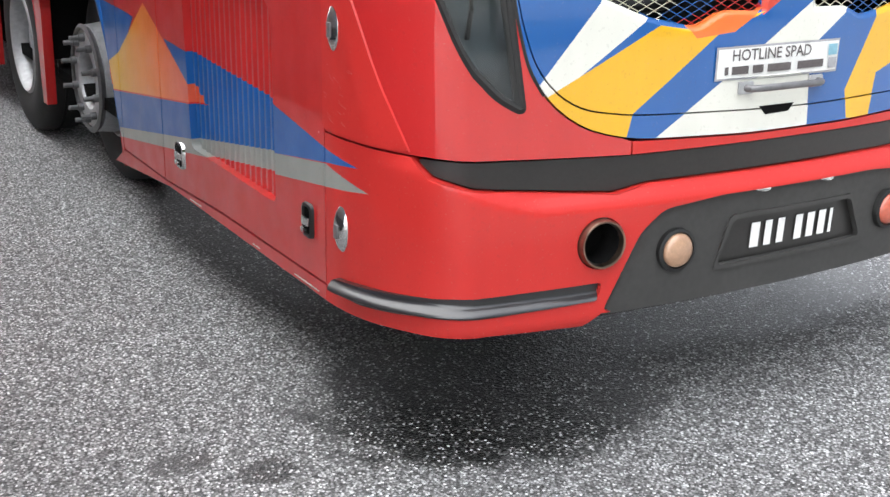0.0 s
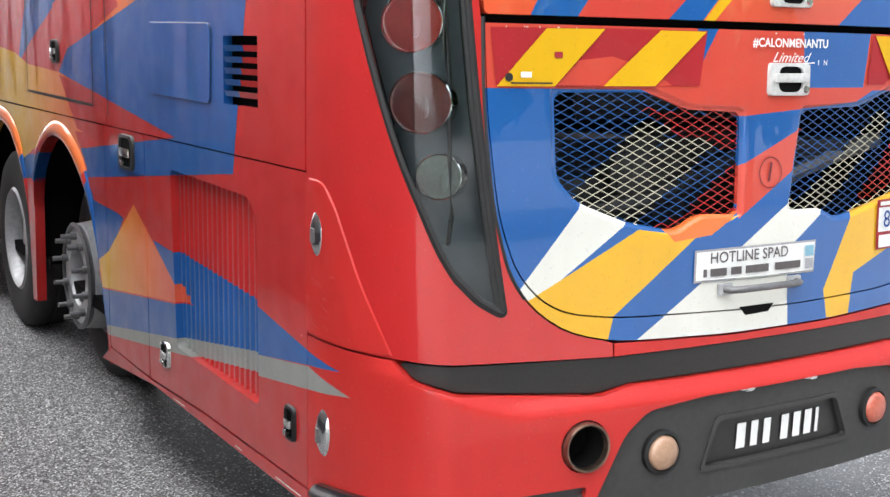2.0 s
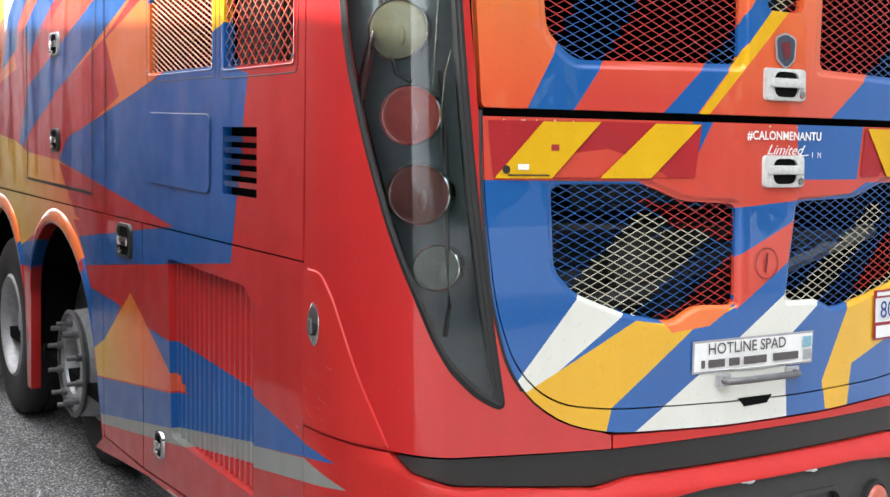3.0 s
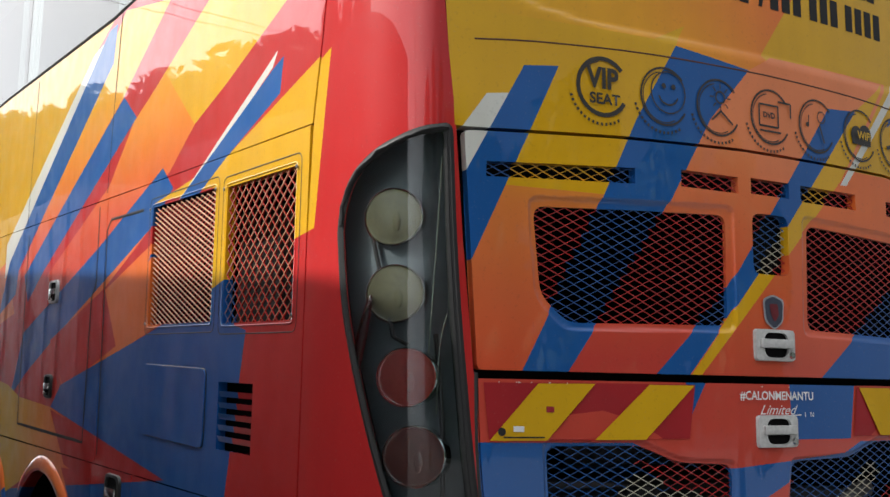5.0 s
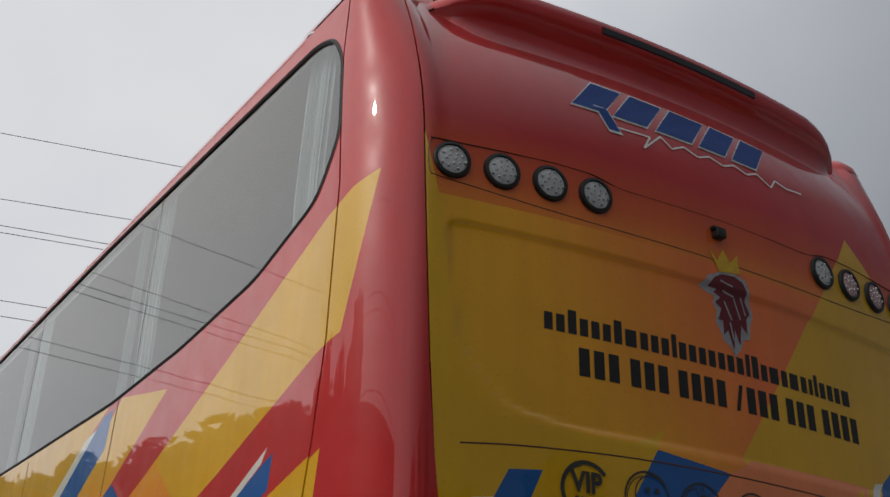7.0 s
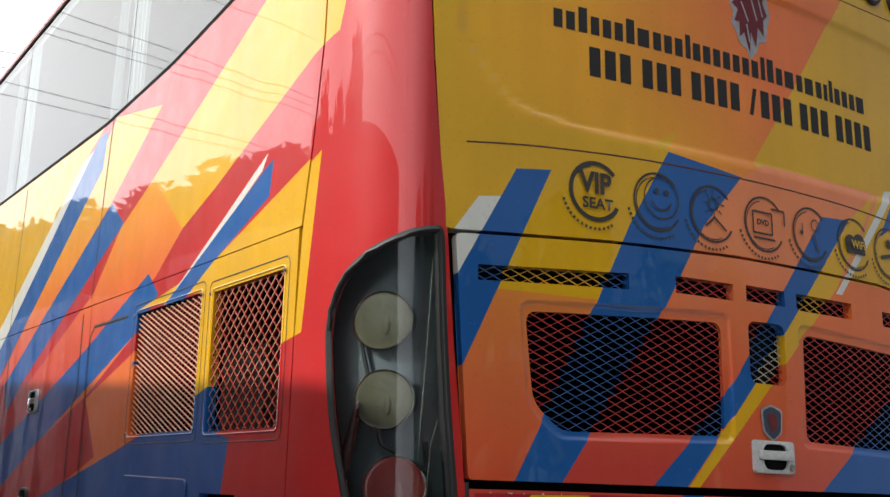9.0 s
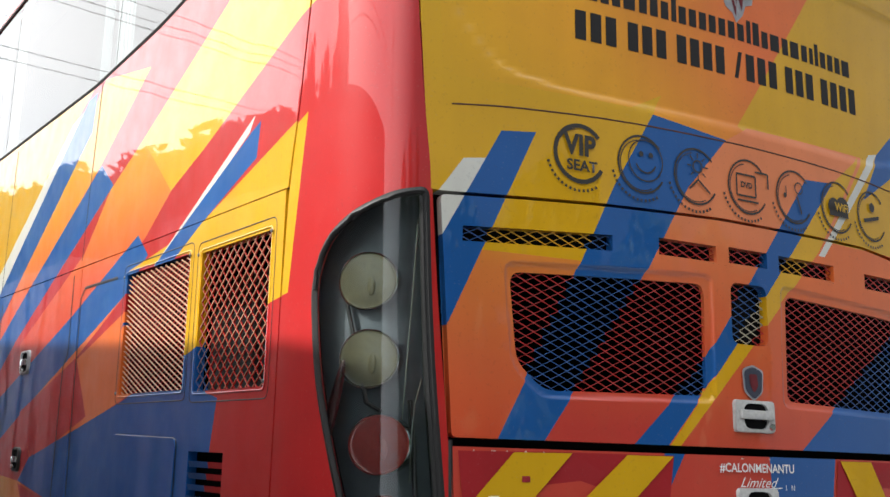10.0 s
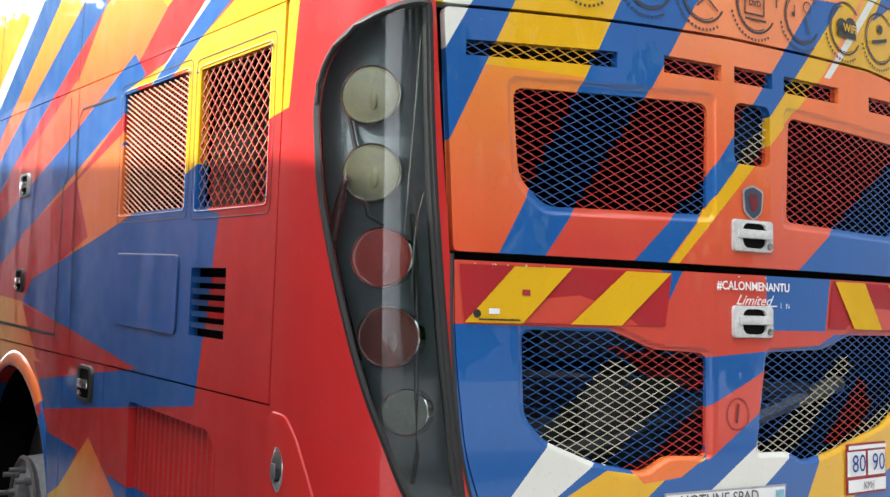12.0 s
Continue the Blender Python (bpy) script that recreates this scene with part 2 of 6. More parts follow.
def asphalt_material():
    m, n, l, p = mat("asphalt")
    stones = n.new("ShaderNodeTexVoronoi")
    c = n.new("ShaderNodeTexCoord")
    l.new(c.outputs["Object"], stones.inputs["Vector"])
    stones.inputs["Scale"].default_value = 135.0
    grit = ramp(n, l, stones.outputs["Color"], (0.1, grey(0.035)), (0.45, grey(0.145)), (0.7, grey(0.33)), (0.95, grey(0.82)))
    gap = ramp(n, l, stones.outputs["Distance"], (0.35, grey(1.0)), (0.8, grey(0.25)))
    col = mix(n, l, 0.85, grit.outputs["Color"], gap.outputs["Color"], "MULTIPLY")
    big = noise_tex(n, l, 1.3, 6.0, 0.6)
    col = mix(n, l, 0.6, col, ramp(n, l, big.outputs["Fac"], (0.3, grey(0.72)), (0.7, grey(1.05))).outputs["Color"], "MULTIPLY")
    # dried oil and wet patch under the tail, with a ragged edge, and painted shade farther under the coach
    rag = noise_tex(n, l, 7.0, 8.0, 0.72)
    wet = None
    for (x, y, rx, ry) in STAINS_AND_SHADE:
        s = n.new("ShaderNodeMapping")
        s.inputs["Location"].default_value = (-x / rx, -y / ry, 0)
        s.inputs["Scale"].default_value = (1 / rx, 1 / ry, 0)
        l.new(c.outputs["Object"], s.inputs["Vector"])
        d = n.new("ShaderNodeVectorMath")
        d.operation = "LENGTH"
        l.new(s.outputs["Vector"], d.inputs[0])
        k = n.new("ShaderNodeMath")
        k.operation = "ADD"
        l.new(d.outputs["Value"], k.inputs[0])
        l.new(rag.outputs["Fac"], k.inputs[1])
        r = ramp(n, l, k.outputs["Value"], (0.0, grey(1.0)), (0.66, grey(1.0)), (0.77, grey(0.0)))
        h = n.new("ShaderNodeMath")
        h.operation = "MULTIPLY"
        h.inputs[1].default_value = 0.5
        l.new(k.outputs["Value"], h.inputs[0])
        l.new(h.outputs["Value"], r.inputs["Fac"])
        if wet is None:
            wet = r.outputs["Color"]
        else:
            wet = mix(n, l, 1.0, wet, r.outputs["Color"], "LIGHTEN")
    # pale stones stay bright inside the patches, painted as wet glints
    glint = ramp(n, l, stones.outputs["Color"], (0.55, grey(0.09)), (0.75, grey(0.25)), (0.93, grey(0.9)))
    darkened = mix(n, l, 1.0, col, glint.outputs["Color"], "MULTIPLY")
    l.new(mix(n, l, wet, col, darkened), p.inputs["Base Color"])
    l.new(ramp(n, l, wet, (0.0, grey(0.85)), (1.0, grey(0.42))).outputs["Color"], p.inputs["Roughness"])
    bump(n, l, p, stones.outputs["Distance"], 0.6, 0.004)
    return m


# the last ellipse darkens the ground under the coach, where its shade falls
STAINS_AND_SHADE = [(-0.74, 0.45, 0.64, 0.50), (0.5, 0.95, 1.2, 0.7), (-1.53, 0.30, 0.09, 0.07), (-1.73, 0.46, 0.10, 0.06), (-0.65, 2.2, 0.5, 1.3)]
asphalt = asphalt_material()

# ---- geometry helpers ----
GROUND = -0.08


def part(name, bm, material, parent, label="", smooth=True):
    me = bpy.data.meshes.new(name)
    if isinstance(bm, bmesh.types.BMesh):
        bm.to_mesh(me)
        bm.free()
    else:
        me.from_pydata(*bm)
    for mt in material if isinstance(material, (list, tuple)) else [material]:
        me.materials.append(mt)
    if smooth:
        me.shade_smooth()
        me.set_sharp_from_angle(angle=radians(40))
    ob = new(name, me)
    ob.parent = parent
    if label:
        tagged(ob, label)
    return ob


def bm_box(sx, sy, sz, bevel=0.0, m=Matrix()):
    bm = bmesh.new()
    bmesh.ops.create_cube(bm, size=1, matrix=m @ Matrix.Diagonal((sx, sy, sz, 1)))
    if bevel:
        bmesh.ops.bevel(bm, geom=bm.edges[:], offset=bevel, segments=2, affect="EDGES", profile=0.6)
    return bm


def bm_lathe(profile, m=Matrix(), steps=40):
    """A solid of rings (radius, height along local z)."""
    bm = bmesh.new()
    rings = []
    for r, h in profile:
        if r < 1e-6:
            rings.append([bm.verts.new(m @ Vector((0, 0, h)))])
        else:
            rings.append([bm.verts.new(m @ Vector((r * math.cos(2 * math.pi * k / steps), r * math.sin(2 * math.pi * k / steps), h))) for k in range(steps)])
    for a, b in zip(rings, rings[1:]):
        for k in range(steps):
            j = (k + 1) % steps
            if len(a) == 1 and len(b) == 1:
                continue
            if len(a) == 1:
                bm.faces.new((a[0], b[k], b[j]))
            elif len(b) == 1:
                bm.faces.new((a[k], a[j], b[0]))
            else:
                bm.faces.new((a[k], a[j], b[j], b[k]))
    bmesh.ops.recalc_face_normals(bm, faces=bm.faces[:])
    return bm


def bm_join(*parts):
    out = bmesh.new()
    for b in parts:
        me = bpy.data.meshes.new("piece")
        b.to_mesh(me)
        b.free()
        out.from_mesh(me)
        bpy.data.meshes.remove(me)
    return out


def bm_tube(points, radius, sides=8):
    bm = bmesh.new()
    rings = []
    pts = [Vector(p) for p in points]
    for i, p in enumerate(pts):
        way = (pts[min(i + 1, len(pts) - 1)] - pts[max(i - 1, 0)]).normalized()
        q = way.to_track_quat("Z", "Y").to_matrix()
        rings.append([bm.verts.new(p + q @ Vector((radius * math.cos(2 * math.pi * k / sides), radius * math.sin(2 * math.pi * k / sides), 0))) for k in range(sides)])
    for a, b in zip(rings, rings[1:]):
        for k in range(sides):
            bm.faces.new((a[k], a[(k + 1) % sides], b[(k + 1) % sides], b[k]))
    bm.faces.new(rings[0][::-1])
    bm.faces.new(rings[-1])
    return bm


# The coach's skin: u runs round the plan (metres from the middle of the tail, minus on the kerb side), z is the height.
EDGE, TURN_LENGTH, HALF = 1.05, 0.48, 1.25
SIDE = EDGE + TURN_LENGTH


def skin_point(u, z):
    a, s = abs(u), (-1 if u < 0 else 1)
    lean = 0.04 * (z - 1.5) + 0.55 * max(0.0, z - 3.45) ** 2
    if a <= EDGE:
        x, y, w = a, 0.09 * a * a, 1.0
    elif a < SIDE:
        c = (a - EDGE) / TURN_LENGTH
        y0 = 0.09 * EDGE * EDGE
        k = ((1 - c) ** 3, 3 * c * (1 - c) ** 2, 3 * c * c * (1 - c), c ** 3)
        x = k[0] * EDGE + k[1] * (EDGE + 0.11) + (k[2] + k[3]) * HALF
        y = k[0] * y0 + k[1] * (y0 + 0.0209) + k[2] * 0.29 + k[3] * 0.5
        w = 1 - c
    else:
        x, y, w = HALF, 0.5 + a - SIDE, 0.0
    x -= 0.006 * max(0.0, z - 2.2) ** 2 * x / HALF
    return Vector((s * x, y + lean * w, z))


def skin_normal(u, z, out=None):
    h = 0.002
    f = (lambda a, b: skin_point(a, b)) if out is None else (lambda a, b: at(a, b, out(a, b)))
    return (f(u + h, z) - f(u - h, z)).cross(f(u, z + h) - f(u, z - h)).normalized()


def at(u, z, out=0.0):
    return skin_point(u, z) + skin_normal(u, z) * out if out else skin_point(u, z)


def inside(p, poly):
    x, y, hit = p[0], p[1], False
    for (x1, y1), (x2, y2) in zip(poly, poly[1:] + poly[:1]):
        if (y1 > y) != (y2 > y) and x < (x2 - x1) * (y - y1) / (y2 - y1) + x1:
            hit = not hit
    return hit


def box_of(poly):
    us, zs = [p[0] for p in poly], [p[1] for p in poly]
    return min(us), min(zs), max(us), max(zs)


def apart(a, b, e=1e-6):
    return a[2] < b[0] - e or b[2] < a[0] - e or a[3] < b[1] - e or b[3] < a[1] - e


def rounded(poly, r, steps=4):
    """The polygon with its corners rounded."""
    out = []
    n = len(poly)
    for i in range(n):
        p, a, b = Vector(poly[i]), Vector(poly[i - 1]), Vector(poly[(i + 1) % n])
        ra = min(r, (a - p).length * 0.45, (b - p).length * 0.45)
        s, e = p + (a - p).normalized() * ra, p + (b - p).normalized() * ra
        for k in range(steps + 1):
            t = k / steps
            q = s * (1 - t) ** 2 + p * 2 * t * (1 - t) + e * t * t
            out.append((q.x, q.y))
    return out


def grown(poly, d):
    """The polygon with each corner moved out by about d."""
    cx, cy = sum(p[0] for p in poly) / len(poly), sum(p[1] for p in poly) / len(poly)
    u0, z0, u1, z1 = box_of(poly)
    fx, fy = 1 + 2 * d / (u1 - u0), 1 + 2 * d / (z1 - z0)
    return [(cx + (u - cx) * fx, cy + (z - cy) * fy) for u, z in poly]


def rect(u0, z0, u1, z1):
    return [(u0, z0), (u1, z0), (u1, z1), (u0, z1)]


LIVERY = []


def colour_at(p, base, livery=None):
    found = base
    for mt, poly, bb in LIVERY if livery is None else livery:
        if bb[0] <= p[0] <= bb[2] and bb[1] <= p[1] <= bb[3] and inside(p, poly):
            found = mt
    return found


def grid_steps(a, b, turn_step, rear_step, side_step):
    out, u = [a], a
    while u < b - 1e-6:
        m = abs(u + 1e-4)
        step = turn_step if EDGE - 0.01 <= m <= SIDE + 0.001 else rear_step if m < EDGE else side_step
        nxt = u + step
        for stop in (-SIDE, -EDGE, EDGE, SIDE):
            if u + 1e-6 < stop < nxt:
                nxt = stop
        u = min(nxt, b)
        out.append(u)
    return out


def skin(name, outline, base, parent, holes=(), painted=True, out=0.0, thick=0.03, label="", step=None, zstep=0.15, extra=()):
    """A panel of the coach's skin with real thickness at its edges and openings; the livery cuts it into colours."""
    lift = out if callable(out) else (lambda u, z: out)
    bb = box_of(outline)
    livery = [e for e in LIVERY if painted and not apart(bb, e[2])] + [(m_, p_, box_of(p_)) for m_, p_ in extra]
    su = grid_steps(bb[0], bb[2], step or 0.04, step or 0.12, step or 0.4)
    nz = max(1, math.ceil((bb[3] - bb[1]) / zstep))
    sz = [bb[1] + (bb[3] - bb[1]) * k / nz for k in range(nz + 1)]
    cells = [[(a, c), (b, c), (b, d), (a, d)] for a, b in zip(su, su[1:]) for c, d in zip(sz, sz[1:])]
    for poly in [outline, *holes, *[e[1] for e in livery]]:
        for p, q in zip(poly, poly[1:] + poly[:1]):
            eb = (min(p[0], q[0]), min(p[1], q[1]), max(p[0], q[0]), max(p[1], q[1]))
            dx, dy = q[0] - p[0], q[1] - p[1]
            length = math.hypot(dx, dy)
            if length < 1e-7 or apart(eb, bb):
                continue
            nxt = []
            for cell in cells:
                cu, cz = [v[0] for v in cell], [v[1] for v in cell]
                if max(cu) < eb[0] or min(cu) > eb[2] or max(cz) < eb[1] or min(cz) > eb[3]:
                    nxt.append(cell)
                    continue
                d = [((v[0] - p[0]) * dy - (v[1] - p[1]) * dx) / length for v in cell]
                if min(d) > -1e-5 or max(d) < 1e-5:
                    nxt.append(cell)
                    continue
                one, two = [], []
                for i, v in enumerate(cell):
                    w, dv, dw = cell[(i + 1) % len(cell)], d[i], d[(i + 1) % len(cell)]
                    if dv >= -1e-5:
                        one.append(v)
                    if dv <= 1e-5:
                        two.append(v)
                    if (dv > 1e-5 and dw < -1e-5) or (dv < -1e-5 and dw > 1e-5):
                        t = dv / (dv - dw)
                        c = (v[0] + (w[0] - v[0]) * t, v[1] + (w[1] - v[1]) * t)
                        one.append(c)
                        two.append(c)
                nxt += [c for c in (one, two) if len(c) > 2]
            cells = nxt
    mats, verts, normals, faces, slots, index = [], [], [], [], [], {}
    rims = [r for r in [outline, *holes]]

    def slot(m_):
        if m_ not in mats:
            mats.append(m_)
        return mats.index(m_)

    def vert(u, z):
        key = (round(u, 5), round(z, 5))
        if key not in index:
            o = lift(u, z)
            index[key] = len(verts)
            verts.append(at(u, z, o))
            normals.append(skin_normal(u, z, lift if callable(out) else None))
        return index[key]

    def on_rim(a, b):
        m_ = ((a[0] + b[0]) / 2, (a[1] + b[1]) / 2)
        for poly in rims:
            for p, q in zip(poly, poly[1:] + poly[:1]):
                dx, dy = q[0] - p[0], q[1] - p[1]
                n2 = dx * dx + dy * dy
                if n2 < 1e-14:
                    continue
                t = ((m_[0] - p[0]) * dx + (m_[1] - p[1]) * dy) / n2
                if -0.01 <= t <= 1.01 and abs((m_[0] - p[0]) * dy - (m_[1] - p[1]) * dx) / math.sqrt(n2) < 2e-5:
                    return True
        return False

    edges = []
    for cell in cells:
        c = (sum(v[0] for v in cell) / len(cell), sum(v[1] for v in cell) / len(cell))
        if not inside(c, outline) or any(inside(c, h) for h in holes):
            continue
        ids = []
        for v in cell:
            i = vert(*v)
            if not ids or ids[-1] != i:
                ids.append(i)
        if ids[0] == ids[-1]:
            ids.pop()
        if len(set(ids)) < 3 or len(set(ids)) != len(ids):
            continue
        faces.append(ids)
        k = slot(colour_at(c, base, livery))
        slots.append(k)
        if thick:
            edges += [(a, b, k) for a, b in zip(cell, cell[1:] + cell[:1])]
    used = {}
    for a, b, k in edges:
        key = tuple(sorted(((round(a[0], 5), round(a[1], 5)), (round(b[0], 5), round(b[1], 5)))))
        used.setdefault(key, []).append((a, b, k))
    for group in used.values():
        if len(group) == 1 and on_rim(*group[0][:2]):
            a, b, k = group[0]
            if math.hypot(a[0] - b[0], a[1] - b[1]) < 1e-5:
                continue
            i = len(verts)
            na, nb = skin_normal(*a), skin_normal(*b)
            pa, pb = verts[vert(*a)], verts[vert(*b)]
            wall = [pb, pa, pa - na * thick, pb - nb * thick]
            verts += wall
            wn_ = (wall[1] - wall[0]).cross(wall[2] - wall[0]).normalized()
            normals += [wn_] * 4
            faces.append([i, i + 1, i + 2, i + 3])
            slots.append(k)
    me = bpy.data.meshes.new(name)
    me.from_pydata(verts, [], faces)
    for m_ in mats:
        me.materials.append(m_)
    me.polygons.foreach_set("material_index", slots)
    me.shade_smooth()
    me.normals_split_custom_set_from_vertices(normals)
    ob = new(name, me)
    ob.parent = parent
    if label:
        tagged(ob, label)
    return ob


def mesh_grille(name, poly, parent, base, pu=0.049, pz=0.0120, back=0.012, wide=0.0010, deep=0.0022, front=None, swap=None, label=""):
    """Expanded metal behind an opening: zigzag strands that meet in diamonds."""
    u0, z0, u1, z1 = box_of(poly)
    verts, faces, slots, mats = [], [], [], []
    big = grown(poly, 0.012)
    rows = int((z1 - z0) / pz) + 2
    for r in range(rows):
        zc = z0 + r * pz
        k, u = 0, u0 - pu / 2
        while u < u1:
            s = 1 if (k + r) % 2 else -1
            p, q = (u, zc - s * pz * 0.47), (u + pu / 2, zc + s * pz * 0.47)
            mid = ((p[0] + q[0]) / 2, zc)
            if inside(mid, big):
                a, b, nrm = at(*p, -back), at(*q, -back), skin_normal(*mid)
                side = (b - a).cross(nrm).normalized() * wide
                i = len(verts)
                for e in (a, b):
                    verts += [e - side + nrm * 0.0008, e + side, e + side - nrm * deep, e - side - nrm * (deep - 0.0008)]
                faces += [(i + j, i + (j + 1) % 4, i + 4 + (j + 1) % 4, i + 4 + j) for j in range(4)]
                m_ = colour_at(mid, base)
                m_ = (swap or {}).get(m_, m_)
                for q_ in (front or m_, m_):
                    if q_ not in mats:
                        mats.append(q_)
                slots += [mats.index(front or m_)] + [mats.index(m_)] * 3
            u += pu / 2
            k += 1
    me = bpy.data.meshes.new(name)
    me.from_pydata(verts, [], faces)
    for m_ in mats:
        me.materials.append(m_)
    me.polygons.foreach_set("material_index", slots)
    me.update()
    ob = new(name, me)
    ob.parent = parent
    if label:
        tagged(ob, label)
    return ob


def flat(name, polys, parent, out=0.004, label="", lift=0.0015):
    """A sticker on the skin: (material, polygon) pieces in one thin mesh."""
    verts, faces, slots, mats, normals = [], [], [], [], []
    for k, (m_, poly) in enumerate(polys):
        i = len(verts)
        verts += [at(u, z, (out(u, z) if callable(out) else out) + lift * k) for u, z in poly]
        normals += [skin_normal(u, z) for u, z in poly]
        faces.append(list(range(i, i + len(poly))))
        if m_ not in mats:
            mats.append(m_)
        slots.append(mats.index(m_))
    me = bpy.data.meshes.new(name)
    me.from_pydata(verts, [], faces)
    for m_ in mats:
        me.materials.append(m_)
    me.polygons.foreach_set("material_index", slots)
    me.update()
    ob = new(name, me)
    ob.parent = parent
    if label:
        tagged(ob, label)
    return ob


def words(name, text, u, z, size, material, parent, out=0.006, align="CENTER", wide=1.0, label="", bold=0.0, slope=0.0, shear=0.0):
    """Lettering laid on the skin, its middle or start at (u, z)."""
    cu = bpy.data.curves.new(name, "FONT")
    cu.body, cu.size, cu.align_x, cu.align_y, cu.offset, cu.shear = text, size, align, "CENTER", bold, shear
    cu.resolution_u = 3
    tmp = new(name, cu)
    me = bpy.data.meshes.new_from_object(tmp.evaluated_get(bpy.context.evaluated_depsgraph_get()))
    bpy.data.objects.remove(tmp)
    bpy.data.curves.remove(cu)
    for v in me.vertices:
        a, b = v.co.x * wide, v.co.y
        v.co = at(u + a - b * slope, z + b + a * slope, out)
    me.materials.clear()
    me.materials.append(material)
    ob = new(name, me)
    ob.parent = parent
    if label:
        tagged(ob, label)
    return ob


def seam(name, points, parent, w=0.007, material=None, out=0.002, closed=False):
    """A slim bead along the skin: a sealed joint, an edge or a drawn line of shade."""
    pts = [Vector(p) for p in points] + ([Vector(points[0])] if closed else [])
    fine = []
    for a, b in zip(pts, pts[1:]):
        n_ = max(1, int((b - a).length / 0.12))
        fine += [a.lerp(b, k / n_) for k in range(n_)]
    fine.append(pts[-1])
    vs, fs = [], []
    for i, p in enumerate(fine):
        d = (fine[min(i + 1, len(fine) - 1)] - fine[max(i - 1, 0)])
        d = Vector((-d.y, d.x)).normalized() * w / 2
        vs += [at(p.x + d.x, p.y + d.y, 0.0008), at(p.x, p.y, out), at(p.x - d.x, p.y - d.y, 0.0008)]
    for i in range(len(fine) - 1):
        fs += [(3 * i, 3 * i + 1, 3 * i + 4, 3 * i + 3), (3 * i + 1, 3 * i + 2, 3 * i + 5, 3 * i + 4)]
    return part(name, (vs, [], fs), material or seal, parent)


def facing(u, z, out=0.0, spin=0.0):
    """A pose on the skin: local z points out of it, local y up."""
    n_ = skin_normal(u, z)
    x = Vector((0, 0, 1)).cross(n_).normalized()
    y = n_.cross(x)
    m = Matrix((x, y, n_)).transposed().to_4x4()
    return Matrix.Translation(at(u, z, out)) @ m @ Matrix.Rotation(spin, 4, "Z")


def arc(cu, cz, r, a0, a1, steps=10, squash=1.0):
    return [(cu + r * squash * math.cos(radians(a0 + (a1 - a0) * k / steps)), cz + r * math.sin(radians(a0 + (a1 - a0) * k / steps))) for k in range(steps + 1)]


def ring(cu, cz, r, w, a0=0.0, a1=360.0, steps=24, squash=1.0):
    return arc(cu, cz, r, a0, a1, steps, squash) + arc(cu, cz, r - w, a1, a0, steps, squash)


def line(p, q, w):
    d = (Vector(q) - Vector(p)).normalized() * w / 2
    return [(p[0] - d.y, p[1] + d.x), (q[0] - d.y, q[1] + d.x), (q[0] + d.y, q[1] - d.x), (p[0] + d.y, p[1] - d.x)]


# ---- ground ----
bm = bmesh.new()
bmesh.ops.create_grid(bm, x_segments=2, y_segments=2, size=400)
ground = tagged(part("ground", bm, asphalt, None, smooth=False), "coarse grey asphalt yard with a dark oily wet patch", "asphalt", kind="structure")
ground.location = (0, 0, GROUND)

# ---- the livery, in (u, z) ----
def stripe(material, *points):
    LIVERY.append((material, list(points), box_of(points)))


# tail
stripe(rear_fade, (-1.03, 2.2), (1.2, 2.2), (1.2, 3.26), (-1.12, 3.26), (-1.075, 2.734), (-1.036, 2.349))
stripe(top_fade, (-1.122, 3.26), (1.15, 3.26), (1.2, 3.9), (-1.19, 3.9), (-1.188, 3.746), (-1.146, 3.444))
stripe(yellow, (-1.03, 2.2), (-0.2, 2.2), (-0.343, 2.592), (-0.3, 2.66), (-0.42, 2.6), (-1.06, 2.6), (-1.036, 2.349))
stripe(yellow, (-1.036, 2.349), (-1.0, 2.55), (-1.04, 3.2), (-1.15, 3.5), (-1.146, 3.444), (-1.077, 2.734))
stripe(yellow, (0.70, 3.573), (1.2, 3.12), (1.2, 2.3), (0.3, 2.3), (0.0, 2.62))
stripe(band_fade, (-0.063, 2.562), (0.04, 2.62), (0.62, 2.63), (0.3, 2.2), (-0.43, 1.655), (-0.72, 1.655), (-0.392, 2.111), (-0.221, 2.393))
stripe(door_fade, (-1.0, 2.262), (-0.44, 2.262), (-0.85, 1.655), (-0.99, 1.655))
stripe(yellow, (-0.95, 2.265), (-0.5, 2.3), (-0.56, 2.14), (-0.9, 2.14))
stripe(right_fade, (0.36, 2.31), (1.02, 2.31), (1.0, 1.655), (-0.285, 1.655), (0.147, 2.088))
stripe(blue, (-0.837, 2.467), (-0.733, 2.478), (-0.985, 1.945), (-1.03, 1.87), (-1.03, 2.12))
stripe(white, (-0.945, 2.378), (-0.882, 2.386), (-0.996, 2.18), (-1.03, 2.12), (-1.04, 2.12), (-1.04, 2.245))
stripe(blue, (-0.343, 2.592), (-0.063, 2.562), (-0.221, 2.393), (-0.392, 2.111), (-0.73, 1.64), (-0.86, 1.64), (-0.616, 2.10), (-0.486, 2.36))
stripe(blue, (0.29, 2.497), (0.428, 2.507), (-0.068, 1.937), (-0.34, 1.64), (-0.46, 1.64), (-0.18, 1.897))
stripe(yellow, (0.428, 2.507), (0.60, 2.63), (0.339, 2.275), (0.147, 2.088), (-0.285, 1.655), (-0.32, 1.655), (-0.068, 1.937))
stripe(white, (0.67, 2.65), (0.72, 2.66), (0.365, 2.26), (0.335, 2.26))
stripe(blue, (0.72, 2.66), (1.12, 2.98), (1.12, 2.78), (0.6, 2.48))
stripe(blue, (0.19, 1.65), (0.412, 1.815), (0.75, 2.05), (1.02, 2.2), (1.02, 1.65))
